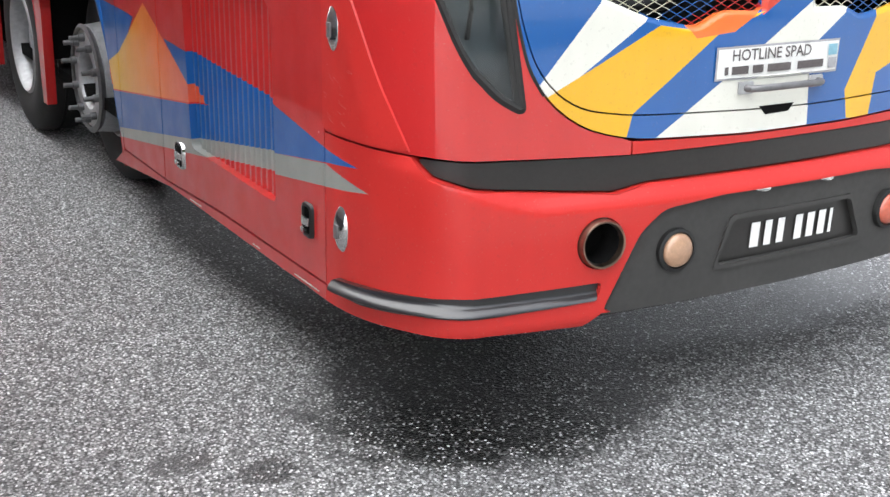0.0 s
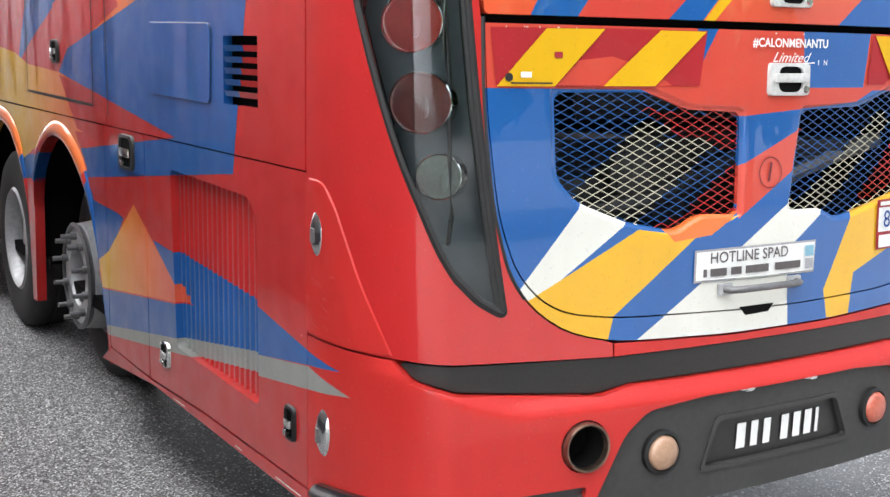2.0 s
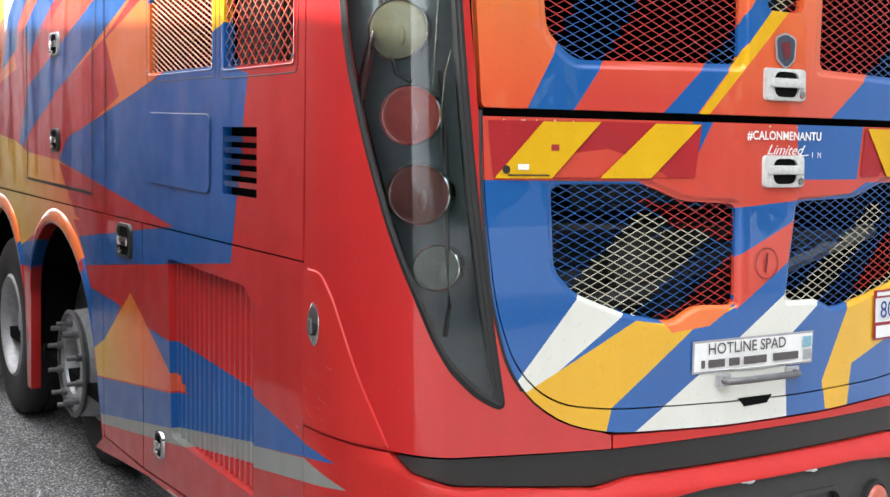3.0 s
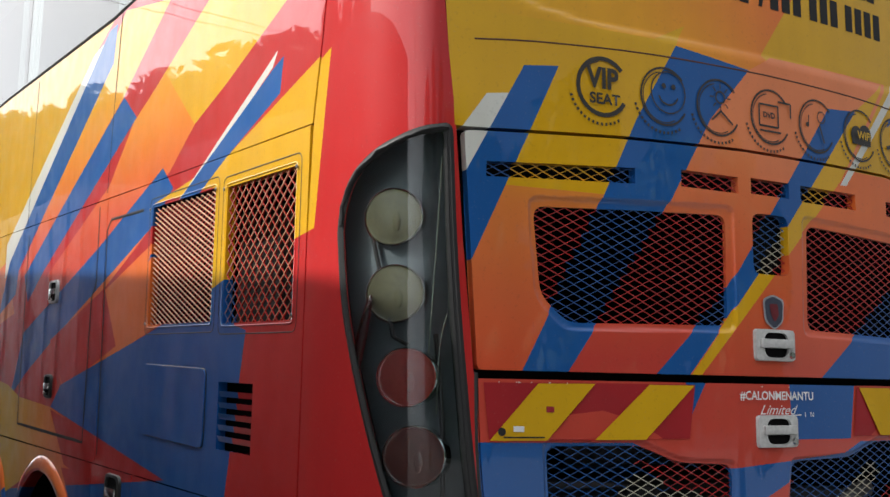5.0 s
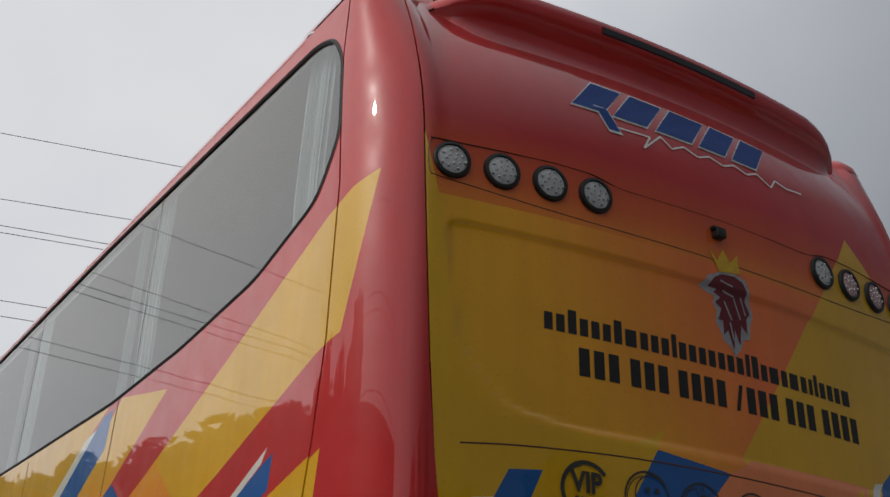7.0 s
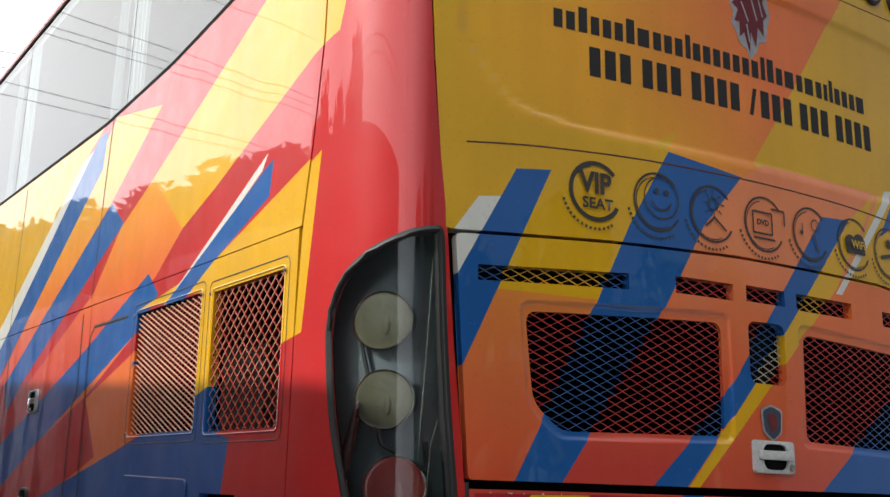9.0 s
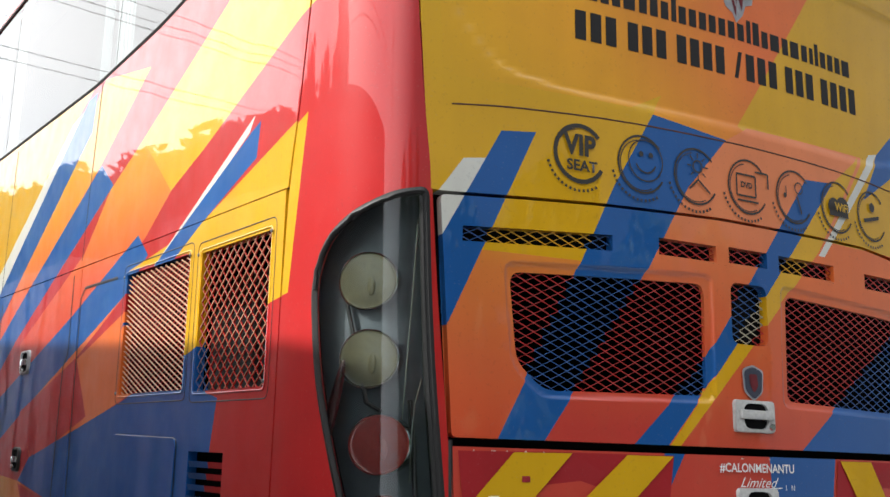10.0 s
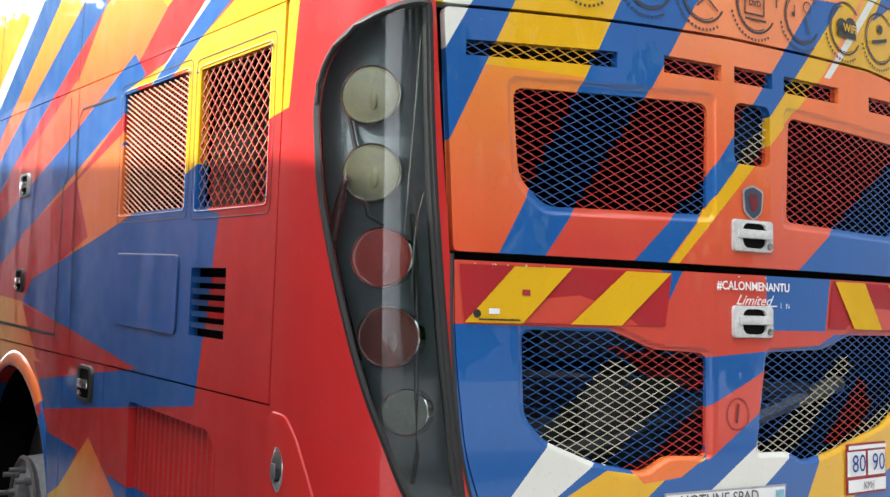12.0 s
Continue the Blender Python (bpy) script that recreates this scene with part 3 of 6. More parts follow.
# lower engine door and its surround
stripe(faded_red, (-0.99, 1.65), (1.0, 1.65), (1.0, 1.42), (-0.99, 1.42))
stripe(blue, (0.06, 1.65), (0.36, 1.65), (0.33, 1.47), (0.07, 1.42))
stripe(blue, (-0.34, 1.65), (-0.26, 1.65), (-0.32, 1.55))
stripe(blue, (-1.02, 1.482), (0.95, 1.47), (0.95, 0.76), (-1.02, 0.76))
stripe(faded_red, (-0.52, 1.482), (0.4, 1.482), (0.3, 1.44), (-0.17, 1.405), (-0.36, 1.42))
stripe(red, (-0.50, 1.43), (-0.174, 1.40), (-0.174, 1.31), (-0.36, 1.34))
stripe(yellow, (-0.72, 1.2), (-0.5, 1.4), (-0.40, 1.38), (-0.62, 1.16))
stripe(white, (-0.64, 1.17), (-0.42, 1.35), (-0.24, 1.34), (-0.52, 1.12))
stripe(red, (-0.38, 1.125), (-0.174, 1.28), (-0.174, 1.138), (-0.31, 1.146))
stripe(faded_red, (0.074, 1.373), (0.038, 1.251), (-0.172, 1.12), (-0.172, 1.267))
stripe(yellow, (0.07, 1.15), (0.45, 1.42), (0.5, 1.38), (0.2, 1.13))
stripe(red, (0.33, 1.14), (0.55, 1.35), (0.6, 1.25), (0.48, 1.15))
stripe(white, (-0.69, 1.19), (-0.555, 1.128), (-0.84, 0.93), (-0.9, 0.94))
stripe(yellow, (-0.52, 1.108), (-0.40, 1.09), (-0.16, 1.13), (-0.326, 1.076), (-0.597, 0.878), (-0.625, 0.77), (-0.84, 0.86), (-0.87, 0.93))
stripe(orange, (-0.45, 1.118), (-0.31, 1.146), (-0.165, 1.140), (-0.27, 1.08), (-0.40, 1.068))
stripe(white, (0.042, 1.168), (0.18, 1.127), (0.024, 1.019), (0.032, 0.76), (-0.56, 0.76), (-0.52, 0.809))
stripe(yellow, (0.313, 1.12), (0.484, 1.169), (0.95, 1.35), (0.95, 1.15), (0.323, 0.925), (0.30, 0.79), (0.2, 0.80), (0.185, 0.886))
# side, from the roof down
stripe(yellow, (-1.306, 3.344), (-1.412, 3.311), (-1.472, 3.276), (-2.245, 2.97), (-2.95, 2.70), (-2.70, 2.42), (-2.213, 2.569), (-1.421, 2.847))
stripe(ray_fade, (-2.85, 2.735), (-3.21, 2.61), (-3.9, 2.1), (-3.45, 2.1), (-2.735, 2.35), (-2.5, 2.48))
stripe(ray_fade, (-3.414, 3.117), (-2.831, 3.015), (-3.38, 2.739), (-4.95, 2.11), (-5.25, 2.05), (-4.25, 2.6))
stripe(red, (-2.831, 3.015), (-3.38, 2.739), (-3.18, 2.622), (-2.839, 2.841), (-2.6, 2.92))
stripe(yellow, (-3.55, 3.13), (-6.2, 3.2), (-6.6, 2.0), (-5.45, 2.2), (-3.93, 3.0))
stripe(orange, (-5.45, 2.2), (-6.6, 2.0), (-6.6, 1.7), (-5.2, 1.9))
stripe(white, (-3.72, 3.045), (-3.88, 3.025), (-5.5, 2.29), (-5.5, 2.10), (-3.8, 2.93))
stripe(blue, (-3.526, 3.088), (-3.65, 3.083), (-5.40, 2.185), (-5.6, 1.9), (-5.2, 2.0), (-5.16, 2.126), (-3.556, 2.922))
stripe(blue, (-3.363, 2.736), (-3.414, 2.721), (-4.35, 2.355), (-5.01, 2.09), (-4.90, 1.95), (-4.58, 2.096), (-3.18, 2.622))
stripe(ray_fade, (-3.0, 2.55), (-4.5, 2.07), (-4.4, 1.85), (-3.6, 2.14), (-2.82, 2.37), (-2.7, 2.45))
stripe(orange, (-2.93, 2.17), (-3.0, 2.22), (-4.4, 1.8), (-4.1, 1.53), (-2.84, 1.78), (-2.28, 1.89), (-2.29, 2.22))
stripe(blue, (-2.82, 2.37), (-3.607, 2.14), (-4.945, 1.796), (-5.2, 1.45), (-4.87, 1.58), (-4.3, 1.76), (-2.90, 2.165), (-2.694, 2.282))
stripe(deep_red, (-2.90, 2.166), (-2.75, 2.245), (-2.81, 2.12), (-3.6, 1.925))
stripe(red, (-4.38, 1.75), (-4.08, 1.53), (-3.3, 1.72), (-3.5, 1.96))
stripe(yellow, (-1.468, 2.519), (-1.518, 2.031), (-1.655, 2.01), (-2.103, 1.949), (-2.289, 1.894), (-2.295, 2.236), (-2.9, 2.245), (-2.169, 2.325))
stripe(white, (-1.806, 2.589), (-1.841, 2.543), (-2.80, 2.12), (-2.84, 2.155), (-2.576, 2.25))
stripe(blue, (-1.761, 2.562), (-1.778, 2.453), (-2.2, 2.315), (-2.95, 2.03), (-2.638, 2.225), (-1.83, 2.54))
stripe(yellow, (-1.66, 2.26), (-2.29, 2.26), (-2.289, 1.894), (-1.655, 2.01))
stripe(blue, (-4.130, 1.547), (-2.844, 1.774), (-2.289, 1.894), (-2.10, 1.94), (-2.06, 1.78), (-1.964, 1.763), (-2.10, 1.182), (-3.6, 1.02), (-5.475, 0.823), (-5.232, 0.972), (-2.647, 1.255), (-4.30, 1.44))
stripe(arch_fade, (-6.4, 1.6), (-5.256, 1.52), (-4.957, 1.465), (-4.30, 1.44), (-3.6, 1.345), (-3.6, 1.2), (-4.38, 1.17), (-5.162, 0.963), (-6.4, 0.9))
stripe(deep_red, (-4.30, 1.43), (-2.647, 1.255), (-3.6, 1.155), (-4.0, 1.2))
stripe(orange, (-4.52, 1.21), (-4.05, 1.19), (-3.84, 1.03), (-3.9, 1.0), (-4.3, 1.12))
stripe(blue, (-3.84, 1.04), (-3.75, 0.905), (-3.301, 0.89), (-3.5, 0.719), (-3.80, 0.615), (-3.9, 0.8))
stripe(red, (-3.88, 0.99), (-3.5, 1.03), (-3.301, 0.885), (-3.75, 0.92))
stripe(patch_fade, (-3.167, 0.957), (-2.578, 0.674), (-3.80, 0.52), (-3.80, 0.615), (-3.544, 0.712))
stripe(blue, (-2.936, 0.853), (-1.907, 0.80), (-1.414, 0.725), (-1.908, 0.65), (-3.768, 0.351), (-3.80, 0.514), (-2.579, 0.668))
stripe(silver_vinyl, (-3.80, 0.351), (-1.908, 0.65), (-1.543, 0.702), (-1.38, 0.664), (-1.542, 0.636), (-3.80, 0.312))

scratch_mat = plain("scratched_paint", (0.60, 0.20, 0.17), 0.6)
chip_mat = plain("bare_filler", (0.62, 0.58, 0.52), 0.7)

# ---- the coach ----
bus = tagged(new("coach_bus"), "parked red high-deck coach with yellow, orange and blue striped livery", "bus")

# openings
GRILLE_U_L = rounded([(-0.81, 2.092), (-0.165, 2.120), (-0.17, 1.803), (-0.71, 1.79), (-0.79, 1.86)], 0.035)
GRILLE_U_S = rounded(rect(-0.07, 1.957, 0.08, 2.135), 0.03)
GRILLE_U_R = rounded([(0.175, 2.118), (0.81, 2.092), (0.79, 1.86), (0.71, 1.79), (0.163, 1.803)], 0.03)
SLOTS = [rect(-0.946, 2.157, -0.494, 2.20), rect(-0.335, 2.186, -0.12, 2.234), rect(-0.07, 2.191, 0.091, 2.238), rect(0.142, 2.187, 0.408, 2.237), rect(0.575, 2.184, 0.94, 2.232)]
SLOTS[0] = [(-0.946, 2.198), (-0.494, 2.222), (-0.495, 2.178), (-0.947, 2.158)]
GRILLE_L_L = rounded([(-0.777, 1.471), (-0.49, 1.471), (-0.36, 1.425), (-0.17, 1.416), (-0.172, 1.131), (-0.315, 1.139), (-0.40, 1.098), (-0.564, 1.132), (-0.705, 1.187), (-0.767, 1.25)], 0.03)
GRILLE_L_R = rounded([(0.072, 1.419), (0.33, 1.427), (0.47, 1.471), (0.777, 1.471), (0.767, 1.25), (0.65, 1.187), (0.341, 1.116), (0.232, 1.100), (0.166, 1.130), (0.031, 1.132)], 0.025)
LAMP = rounded([(-1.049, 2.262), (-1.052, 2.275), (-1.066, 2.2745), (-1.16, 2.262), (-1.29, 2.215), (-1.375, 2.15), (-1.412, 2.04), (-1.39, 1.815), (-1.322, 1.57), (-1.235, 1.32), (-1.096, 1.057), (-0.985, 0.945), (-0.933, 0.915), (-0.92, 0.912), (-0.922, 0.925), (-0.955, 1.139), (-0.995, 1.45), (-1.028, 1.812), (-1.04, 2.01)], 0.11, 6)
VENT_A = rect(-2.905, 1.795, -2.265, 2.232)
VENT_B = rect(-2.16, 1.787, -1.64, 2.22)
WINDOW = rounded([(-1.545, 3.84), (-1.51, 3.527), (-1.63, 3.35), (-2.07, 3.221), (-2.75, 3.157), (-3.57, 3.127), (-5.67, 3.17), (-10.8, 3.2), (-10.8, 4.06), (-4.06, 4.055), (-2.57, 4.02), (-1.76, 4.0), (-1.62, 3.95)], 0.07)
RIBS = rounded([(-2.713, 1.138), (-1.985, 1.125), (-1.915, 1.07), (-1.909, 0.489), (-2.677, 0.497)], 0.03)
LOUVRE = rect(-2.17, 1.396, -1.893, 1.604)
ARCH = [(-4.97, 0.20), (-4.93, 0.80), (-4.86, 0.93), (-4.70, 1.05), (-4.54, 1.12), (-4.388, 1.145), (-4.2, 1.125), (-3.98, 1.035), (-3.85, 0.93), (-3.77, 0.80), (-3.685, 0.59), (-3.60, 0.34), (-3.57, 0.20)]
ARCH2 = [(-6.30, 0.20), (-6.25, 0.80), (-6.15, 0.95), (-6.0, 1.07), (-5.80, 1.14), (-5.65, 1.145), (-5.45, 1.11), (-5.28, 1.03), (-5.15, 0.88), (-5.08, 0.70), (-5.05, 0.20)]


def soft(poly, r=0.07):
    """An open run of points with its inner corners rounded."""
    out = [poly[0]]
    for p, q, s in zip(poly, poly[1:], poly[2:]):
        p, q, s = Vector(p), Vector(q), Vector(s)
        d = min(r, (p - q).length * 0.48, (s - q).length * 0.48)
        a_, b_ = q + (p - q).normalized() * d, q + (s - q).normalized() * d
        out += [tuple(a_ * (1 - t) ** 2 + q * 2 * t * (1 - t) + b_ * t * t) for t in (0, 0.33, 0.67, 1)]
    return out + [poly[-1]]


ARCH, ARCH2 = soft(ARCH, 0.1), soft(ARCH2, 0.1)
EXHAUST_AT = (-0.698, 0.544)

# tail: upper shell, pillars, engine doors
LD = [(-0.970, 1.64), (-0.963, 1.42), (-0.932, 1.16), (-0.882, 1.015), (-0.815, 0.94), (-0.74, 0.90), (-0.597, 0.877), (-0.164, 0.862), (0.066, 0.858), (0.45, 0.865), (0.74, 0.90), (0.815, 0.94), (0.882, 1.015), (0.932, 1.16), (0.963, 1.42), (0.970, 1.64)]
LD_OUT = [(-0.975, 1.64), (-0.972, 1.45), (-0.944, 1.17), (-0.90, 1.01), (-0.84, 0.92), (-0.74, 0.85), (-0.597, 0.812), (-0.2, 0.797), (0.2, 0.797), (0.597, 0.812), (0.74, 0.85), (0.84, 0.92), (0.90, 1.01), (0.944, 1.17), (0.972, 1.45), (0.975, 1.64)]
LD, LD_OUT = soft(LD), soft(LD_OUT)
ud_bottom, ud_top = 1.662, 2.270
UD = rounded([(-0.972, ud_bottom), (0.972, ud_bottom), (1.005, ud_top), (0.57, 2.312), (-0.1, 2.312), (-0.55, 2.298), (-1.007, 2.274)], 0.012, 2)


FIELD = rounded([(-1.05, 3.195), (-1.0, 2.80), (-0.85, 2.632), (-0.62, 2.598), (0.62, 2.598), (0.85, 2.632), (1.0, 2.80), (1.05, 3.195)], 0.07)


def recess(u, z):
    """The shallow sunk field behind the lettering, and the fold above the icons."""
    k = 1.0
    for (au, az), (bu, bz) in zip(FIELD, FIELD[1:] + FIELD[:1]):
        du, dz = bu - au, bz - az
        k = min(k, ((z - az) * du - (u - au) * dz) / math.hypot(du, dz) / 0.028)
    k = max(0.0, k)
    step = 0.003 if z > 3.452 - (0.026 if abs(u) < 0.46 else 0.0) else 0.0
    return step - 0.011 * k * k * (3 - 2 * k)


UP_EDGE_L = [(-1.035, 2.285), (-1.077, 2.734), (-1.135, 3.444), (-1.155, 3.774), (-1.16, 4.11)]
UP_EDGE_R = [(-u, z) for u, z in UP_EDGE_L[::-1]]
skin("rear_upper_panel", [(-0.55, 2.307), (-1.0, 2.284)] + UP_EDGE_L + UP_EDGE_R + [(1.0, 2.284), (0.57, 2.321), (-0.1, 2.321)], red, bus, out=recess, zstep=0.0145, step=0.03, thick=0.05, label="red to yellow faded upper tail panel")
upper_door = skin("engine_door_upper", UD, orange, bus, holes=[grown(GRILLE_U_L, 0.03), GRILLE_U_S, grown(GRILLE_U_R, 0.03), *SLOTS], label="striped upper engine door with grilles")
lower_door = skin("engine_door_lower", LD, red, bus, holes=[grown(GRILLE_L_L, 0.02), grown(GRILLE_L_R, 0.02)], label="striped lower engine door with grilles", zstep=0.1)
skin("door_surround", LD_OUT + [(u, z) for u, z in [(0.969, 1.64)] + [(a * 1.004, b - 0.004) for a, b in LD[::-1]]][1:] , red, bus, out=0.002, thick=0.03, zstep=0.08, step=0.08)
# on the mesh, yellow and white stripes turn cream, orange and fades turn red
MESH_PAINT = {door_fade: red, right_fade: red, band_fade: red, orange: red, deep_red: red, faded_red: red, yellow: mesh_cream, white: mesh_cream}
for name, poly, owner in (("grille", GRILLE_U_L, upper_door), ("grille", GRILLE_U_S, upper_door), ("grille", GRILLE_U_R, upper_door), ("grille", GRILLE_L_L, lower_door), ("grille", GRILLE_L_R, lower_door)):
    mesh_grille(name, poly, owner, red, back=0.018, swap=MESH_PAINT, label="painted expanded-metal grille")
for poly in SLOTS:
    mesh_grille("slot_grille", poly, upper_door, orange, pu=0.049, pz=0.0115, swap={door_fade: red, band_fade: red, right_fade: red, orange: red})


def frame_lip(name, poly, parent, base, w=0.022, out=0.006):
    """The raised, rounded lip round an opening."""
    poly = [tuple(Vector(p).lerp(Vector(q), k / max(1, int((Vector(q) - Vector(p)).length / 0.008)))) for p, q in zip(poly, poly[1:] + poly[:1]) for k in range(max(1, int((Vector(q) - Vector(p)).length / 0.008)))]
    big = grown(poly, w)
    verts, faces, slots, mats = [], [], [], []
    n_ = len(poly)
    for (a, b, h) in ((1.0, 0.0, 0.0), (0.7, 0.3, out), (0.25, 0.75, out), (0.0, 1.0, -0.008)):
        for p, q in zip(big, poly):
            u, z = p[0] * a + q[0] * b, p[1] * a + q[1] * b
            verts.append(at(u, z, h + 0.0005))
    for r in range(3):
        for k in range(n_):
            j = (k + 1) % n_
            faces.append((r * n_ + k, r * n_ + j, (r + 1) * n_ + j, (r + 1) * n_ + k))
            s_, t_ = (0.85, 0.5, 0.12)[r], (0.15, 0.5, 0.88)[r]
            m_ = colour_at(tuple((Vector(big[k]) + Vector(big[j])) * s_ / 2 + (Vector(poly[k]) + Vector(poly[j])) * t_ / 2), base)
            if m_ not in mats:
                mats.append(m_)
            slots.append(mats.index(m_))
    me = bpy.data.meshes.new(name)
    me.from_pydata(verts, [], faces)
    for m_ in mats:
        me.materials.append(m_)
    me.polygons.foreach_set("material_index", slots)
    bm_ = bmesh.new()
    bm_.from_mesh(me)
    bmesh.ops.recalc_face_normals(bm_, faces=bm_.faces[:])
    bm_.to_mesh(me)
    bm_.free()
    me.shade_smooth()
    ob = new(name, me)
    ob.parent = parent
    return ob


def rim_sink(poly, w, h):
    """From the outline inwards the surface rolls down by h over the width w."""
    runs = [(p[0], p[1], q[0] - p[0], q[1] - p[1]) for p, q in zip(poly, poly[1:] + poly[:1])]

    def lift(u, z):
        near = w
        for x, y, dx, dy in runs:
            n2 = dx * dx + dy * dy
            t = max(0.0, min(1.0, ((u - x) * dx + (z - y) * dy) / n2)) if n2 > 1e-12 else 0.0
            near = min(near, math.hypot(u - x - t * dx, z - y - t * dy))
        k = near / w
        return -h * k * k * (3 - 2 * k)

    return lift


for poly, owner, w in ((GRILLE_U_L, upper_door, 0.03), (GRILLE_U_R, upper_door, 0.03), (GRILLE_L_L, lower_door, 0.02), (GRILLE_L_R, lower_door, 0.02)):
    outer = grown(poly, w)
    skin("grille_frame", outer, orange if owner is upper_door else red, owner, holes=[poly], out=rim_sink(outer, 0.016, 0.011), thick=0.012, step=0.011, zstep=0.009)

for s in (-1, 1):
    seam("door_gap", soft([(s * 0.976, 1.655), (s * 0.974, 1.45), (s * 0.946, 1.17), (s * 0.903, 1.01), (s * 0.86, 0.945)], 0.08), bus, 0.011, seal, 0.0035)

# pressed creases of the tail: their shade is drawn as slim brown lines
crease = plain("crease_shade", (0.10, 0.035, 0.018), 0.6)
# corner shells
LOW_Z = 0.775
CORNER = [(-1.552, LOW_Z + 0.02), (-1.245, LOW_Z + 0.02), (-0.596, LOW_Z - 0.005), (-0.596, 0.806), *[(u - 0.003, z - 0.004) for u, z in LD_OUT[::-1] if u < -0.594], (-0.983, 1.66), (-1.012, 2.0), (-1.03, 2.285), (-1.083, 2.734), (-1.141, 3.444), (-1.161, 3.774), (-1.166, 4.11), (-1.53, 4.11), (-1.53, 3.98), (-1.535, 3.86), (-1.50, 3.527), (-1.48, 3.35), (-1.478, 2.85), (-1.505, 2.55), (-1.54, 2.30), (-1.555, 2.0), (-1.556, 1.24)]
corner_paint = [(yellow, [(-1.306, 3.344), (-1.412, 3.311), (-1.472, 3.276), (-1.7, 3.19), (-1.7, 2.75), (-1.421, 2.847)]), (yellow, [(-1.468, 2.519), (-1.518, 2.031), (-1.655, 2.01), (-1.7, 2.4)])]
skin("corner_panel", CORNER, red, bus, holes=[LAMP], painted=False, extra=corner_paint, zstep=0.1, label="glossy red rounded tail corner")
skin("corner_panel", [(-u, z) for u, z in CORNER[::-1]], red, bus, holes=[[(-u, z) for u, z in LAMP]], painted=False, zstep=0.2)
skin("tail_apron", [(-0.590, LOW_Z - 0.005), (0.590, LOW_Z - 0.005), (0.590, 0.805), (0.2, 0.790), (-0.2, 0.790), (-0.590, 0.805)], grime_red, bus, painted=False, thick=0.03)


skin("rubber_strip", rounded([(-1.24, 0.786), (-1.19, 0.745), (-1.03, 0.712), (-0.64, 0.672), (-0.53, 0.69), (0.53, 0.69), (0.64, 0.672), (1.03, 0.712), (1.19, 0.745), (1.24, 0.786), (0.6, 0.765), (-0.6, 0.765)], 0.02), black_plastic, bus, painted=False, out=-0.012, label="dusty black rubber strip above the bumper", zstep=0.03)


def bumper_out(u, z):
    a = abs(u)
    s = min(1.0, max(0.0, (1.42 - a) / 0.4))
    swell = 0.035 * s * s * (3 - 2 * s)
    g = min(1.0, max(0.0, (1.25 - a) / 0.40))
    top = 0.80 - 0.11 * g * g * (3 - 2 * g)
    k = min(1.0, max(0.0, (top + 0.005 - z) / 0.06))
    low = min(1.0, max(0.0, (z - 0.285) / 0.06))
    return swell * k * k * (3 - 2 * k) * (low * (2 - low))


BLACK_FIELD = rounded([(-0.50, 0.618), (-0.575, 0.56), (-0.69, 0.345), (0.69, 0.345), (0.575, 0.56), (0.50, 0.618), (0.3, 0.636), (-0.3, 0.636)], 0.03)
PLATE = rounded([(-0.245, 0.556), (0.245, 0.556), (0.30, 0.42), (-0.30, 0.42)], 0.02)
BUMP_STRIP = rounded([(-1.495, 0.388), (-1.41, 0.400), (-1.235, 0.420), (-1.11, 0.431), (-0.69, 0.434), (-0.702, 0.386), (-1.2, 0.373), (-1.39, 0.354), (-1.485, 0.362)], 0.015)
BUMPER = [(-1.552, 0.292), (-1.40, 0.300), (-1.26, 0.313), (-1.02, 0.322), (-0.74, 0.312), (-0.70, 0.338), (-0.69, 0.345), (0.69, 0.345), (0.74, 0.312), (1.02, 0.322), (1.26, 0.313), (SIDE + 0.012, 0.292), (SIDE + 0.012, LOW_Z + 0.015), (1.25, 0.79), (1.19, 0.74), (1.03, 0.707), (0.64, 0.667), (0.53, 0.685), (-0.53, 0.685), (-0.64, 0.667), (-1.03, 0.707), (-1.19, 0.74), (-1.25, 0.79), (-1.552, LOW_Z + 0.015)]
EX_HOLE = arc(*EXHAUST_AT, 0.072, 0, 345, 22)
bumper = skin("bumper", BUMPER, grime_red, bus, holes=[BLACK_FIELD, EX_HOLE, BUMP_STRIP, [(-u, z) for u, z in BUMP_STRIP]], painted=True, out=bumper_out, zstep=0.015, step=0.03, thick=0.05, label="dust-speckled red tail bumper")
skin("bumper_insert", grown(BLACK_FIELD, 0.01), grey_plastic, bus, holes=[PLATE], painted=False, out=0.014, zstep=0.05, thick=0.06, label="matt dark grey bumper middle")


def moulding_out(u, z):
    """Upright at the back, then a rounded ledge that leans out towards its foot."""
    a = min(abs(u), 1.49)
    foot = 0.373 - 0.06 * max(0.0, a - 1.2)
    k = max(0.0, min(1.0, (z - foot) / 0.055))
    ledge = 1 - min(1.0, max(0.0, (k - 0.12) / 0.55))
    under = min(1.0, k / 0.12)
    return 0.018 + 0.026 * ledge * ledge * (3 - 2 * ledge) - 0.016 * (1 - under) ** 2


for s in (-1, 1):
    poly = [(u * -s, z) for u, z in BUMP_STRIP]
    skin("bumper_moulding", poly, gloss_black, bus, painted=False, out=moulding_out, zstep=0.006, thick=0.03, label="black rubber bumper moulding")
plate = skin("number_plate", grown(PLATE, 0.006), black_plastic, bus, painted=False, out=-0.002, thick=0.01, label="black number plate with white characters")
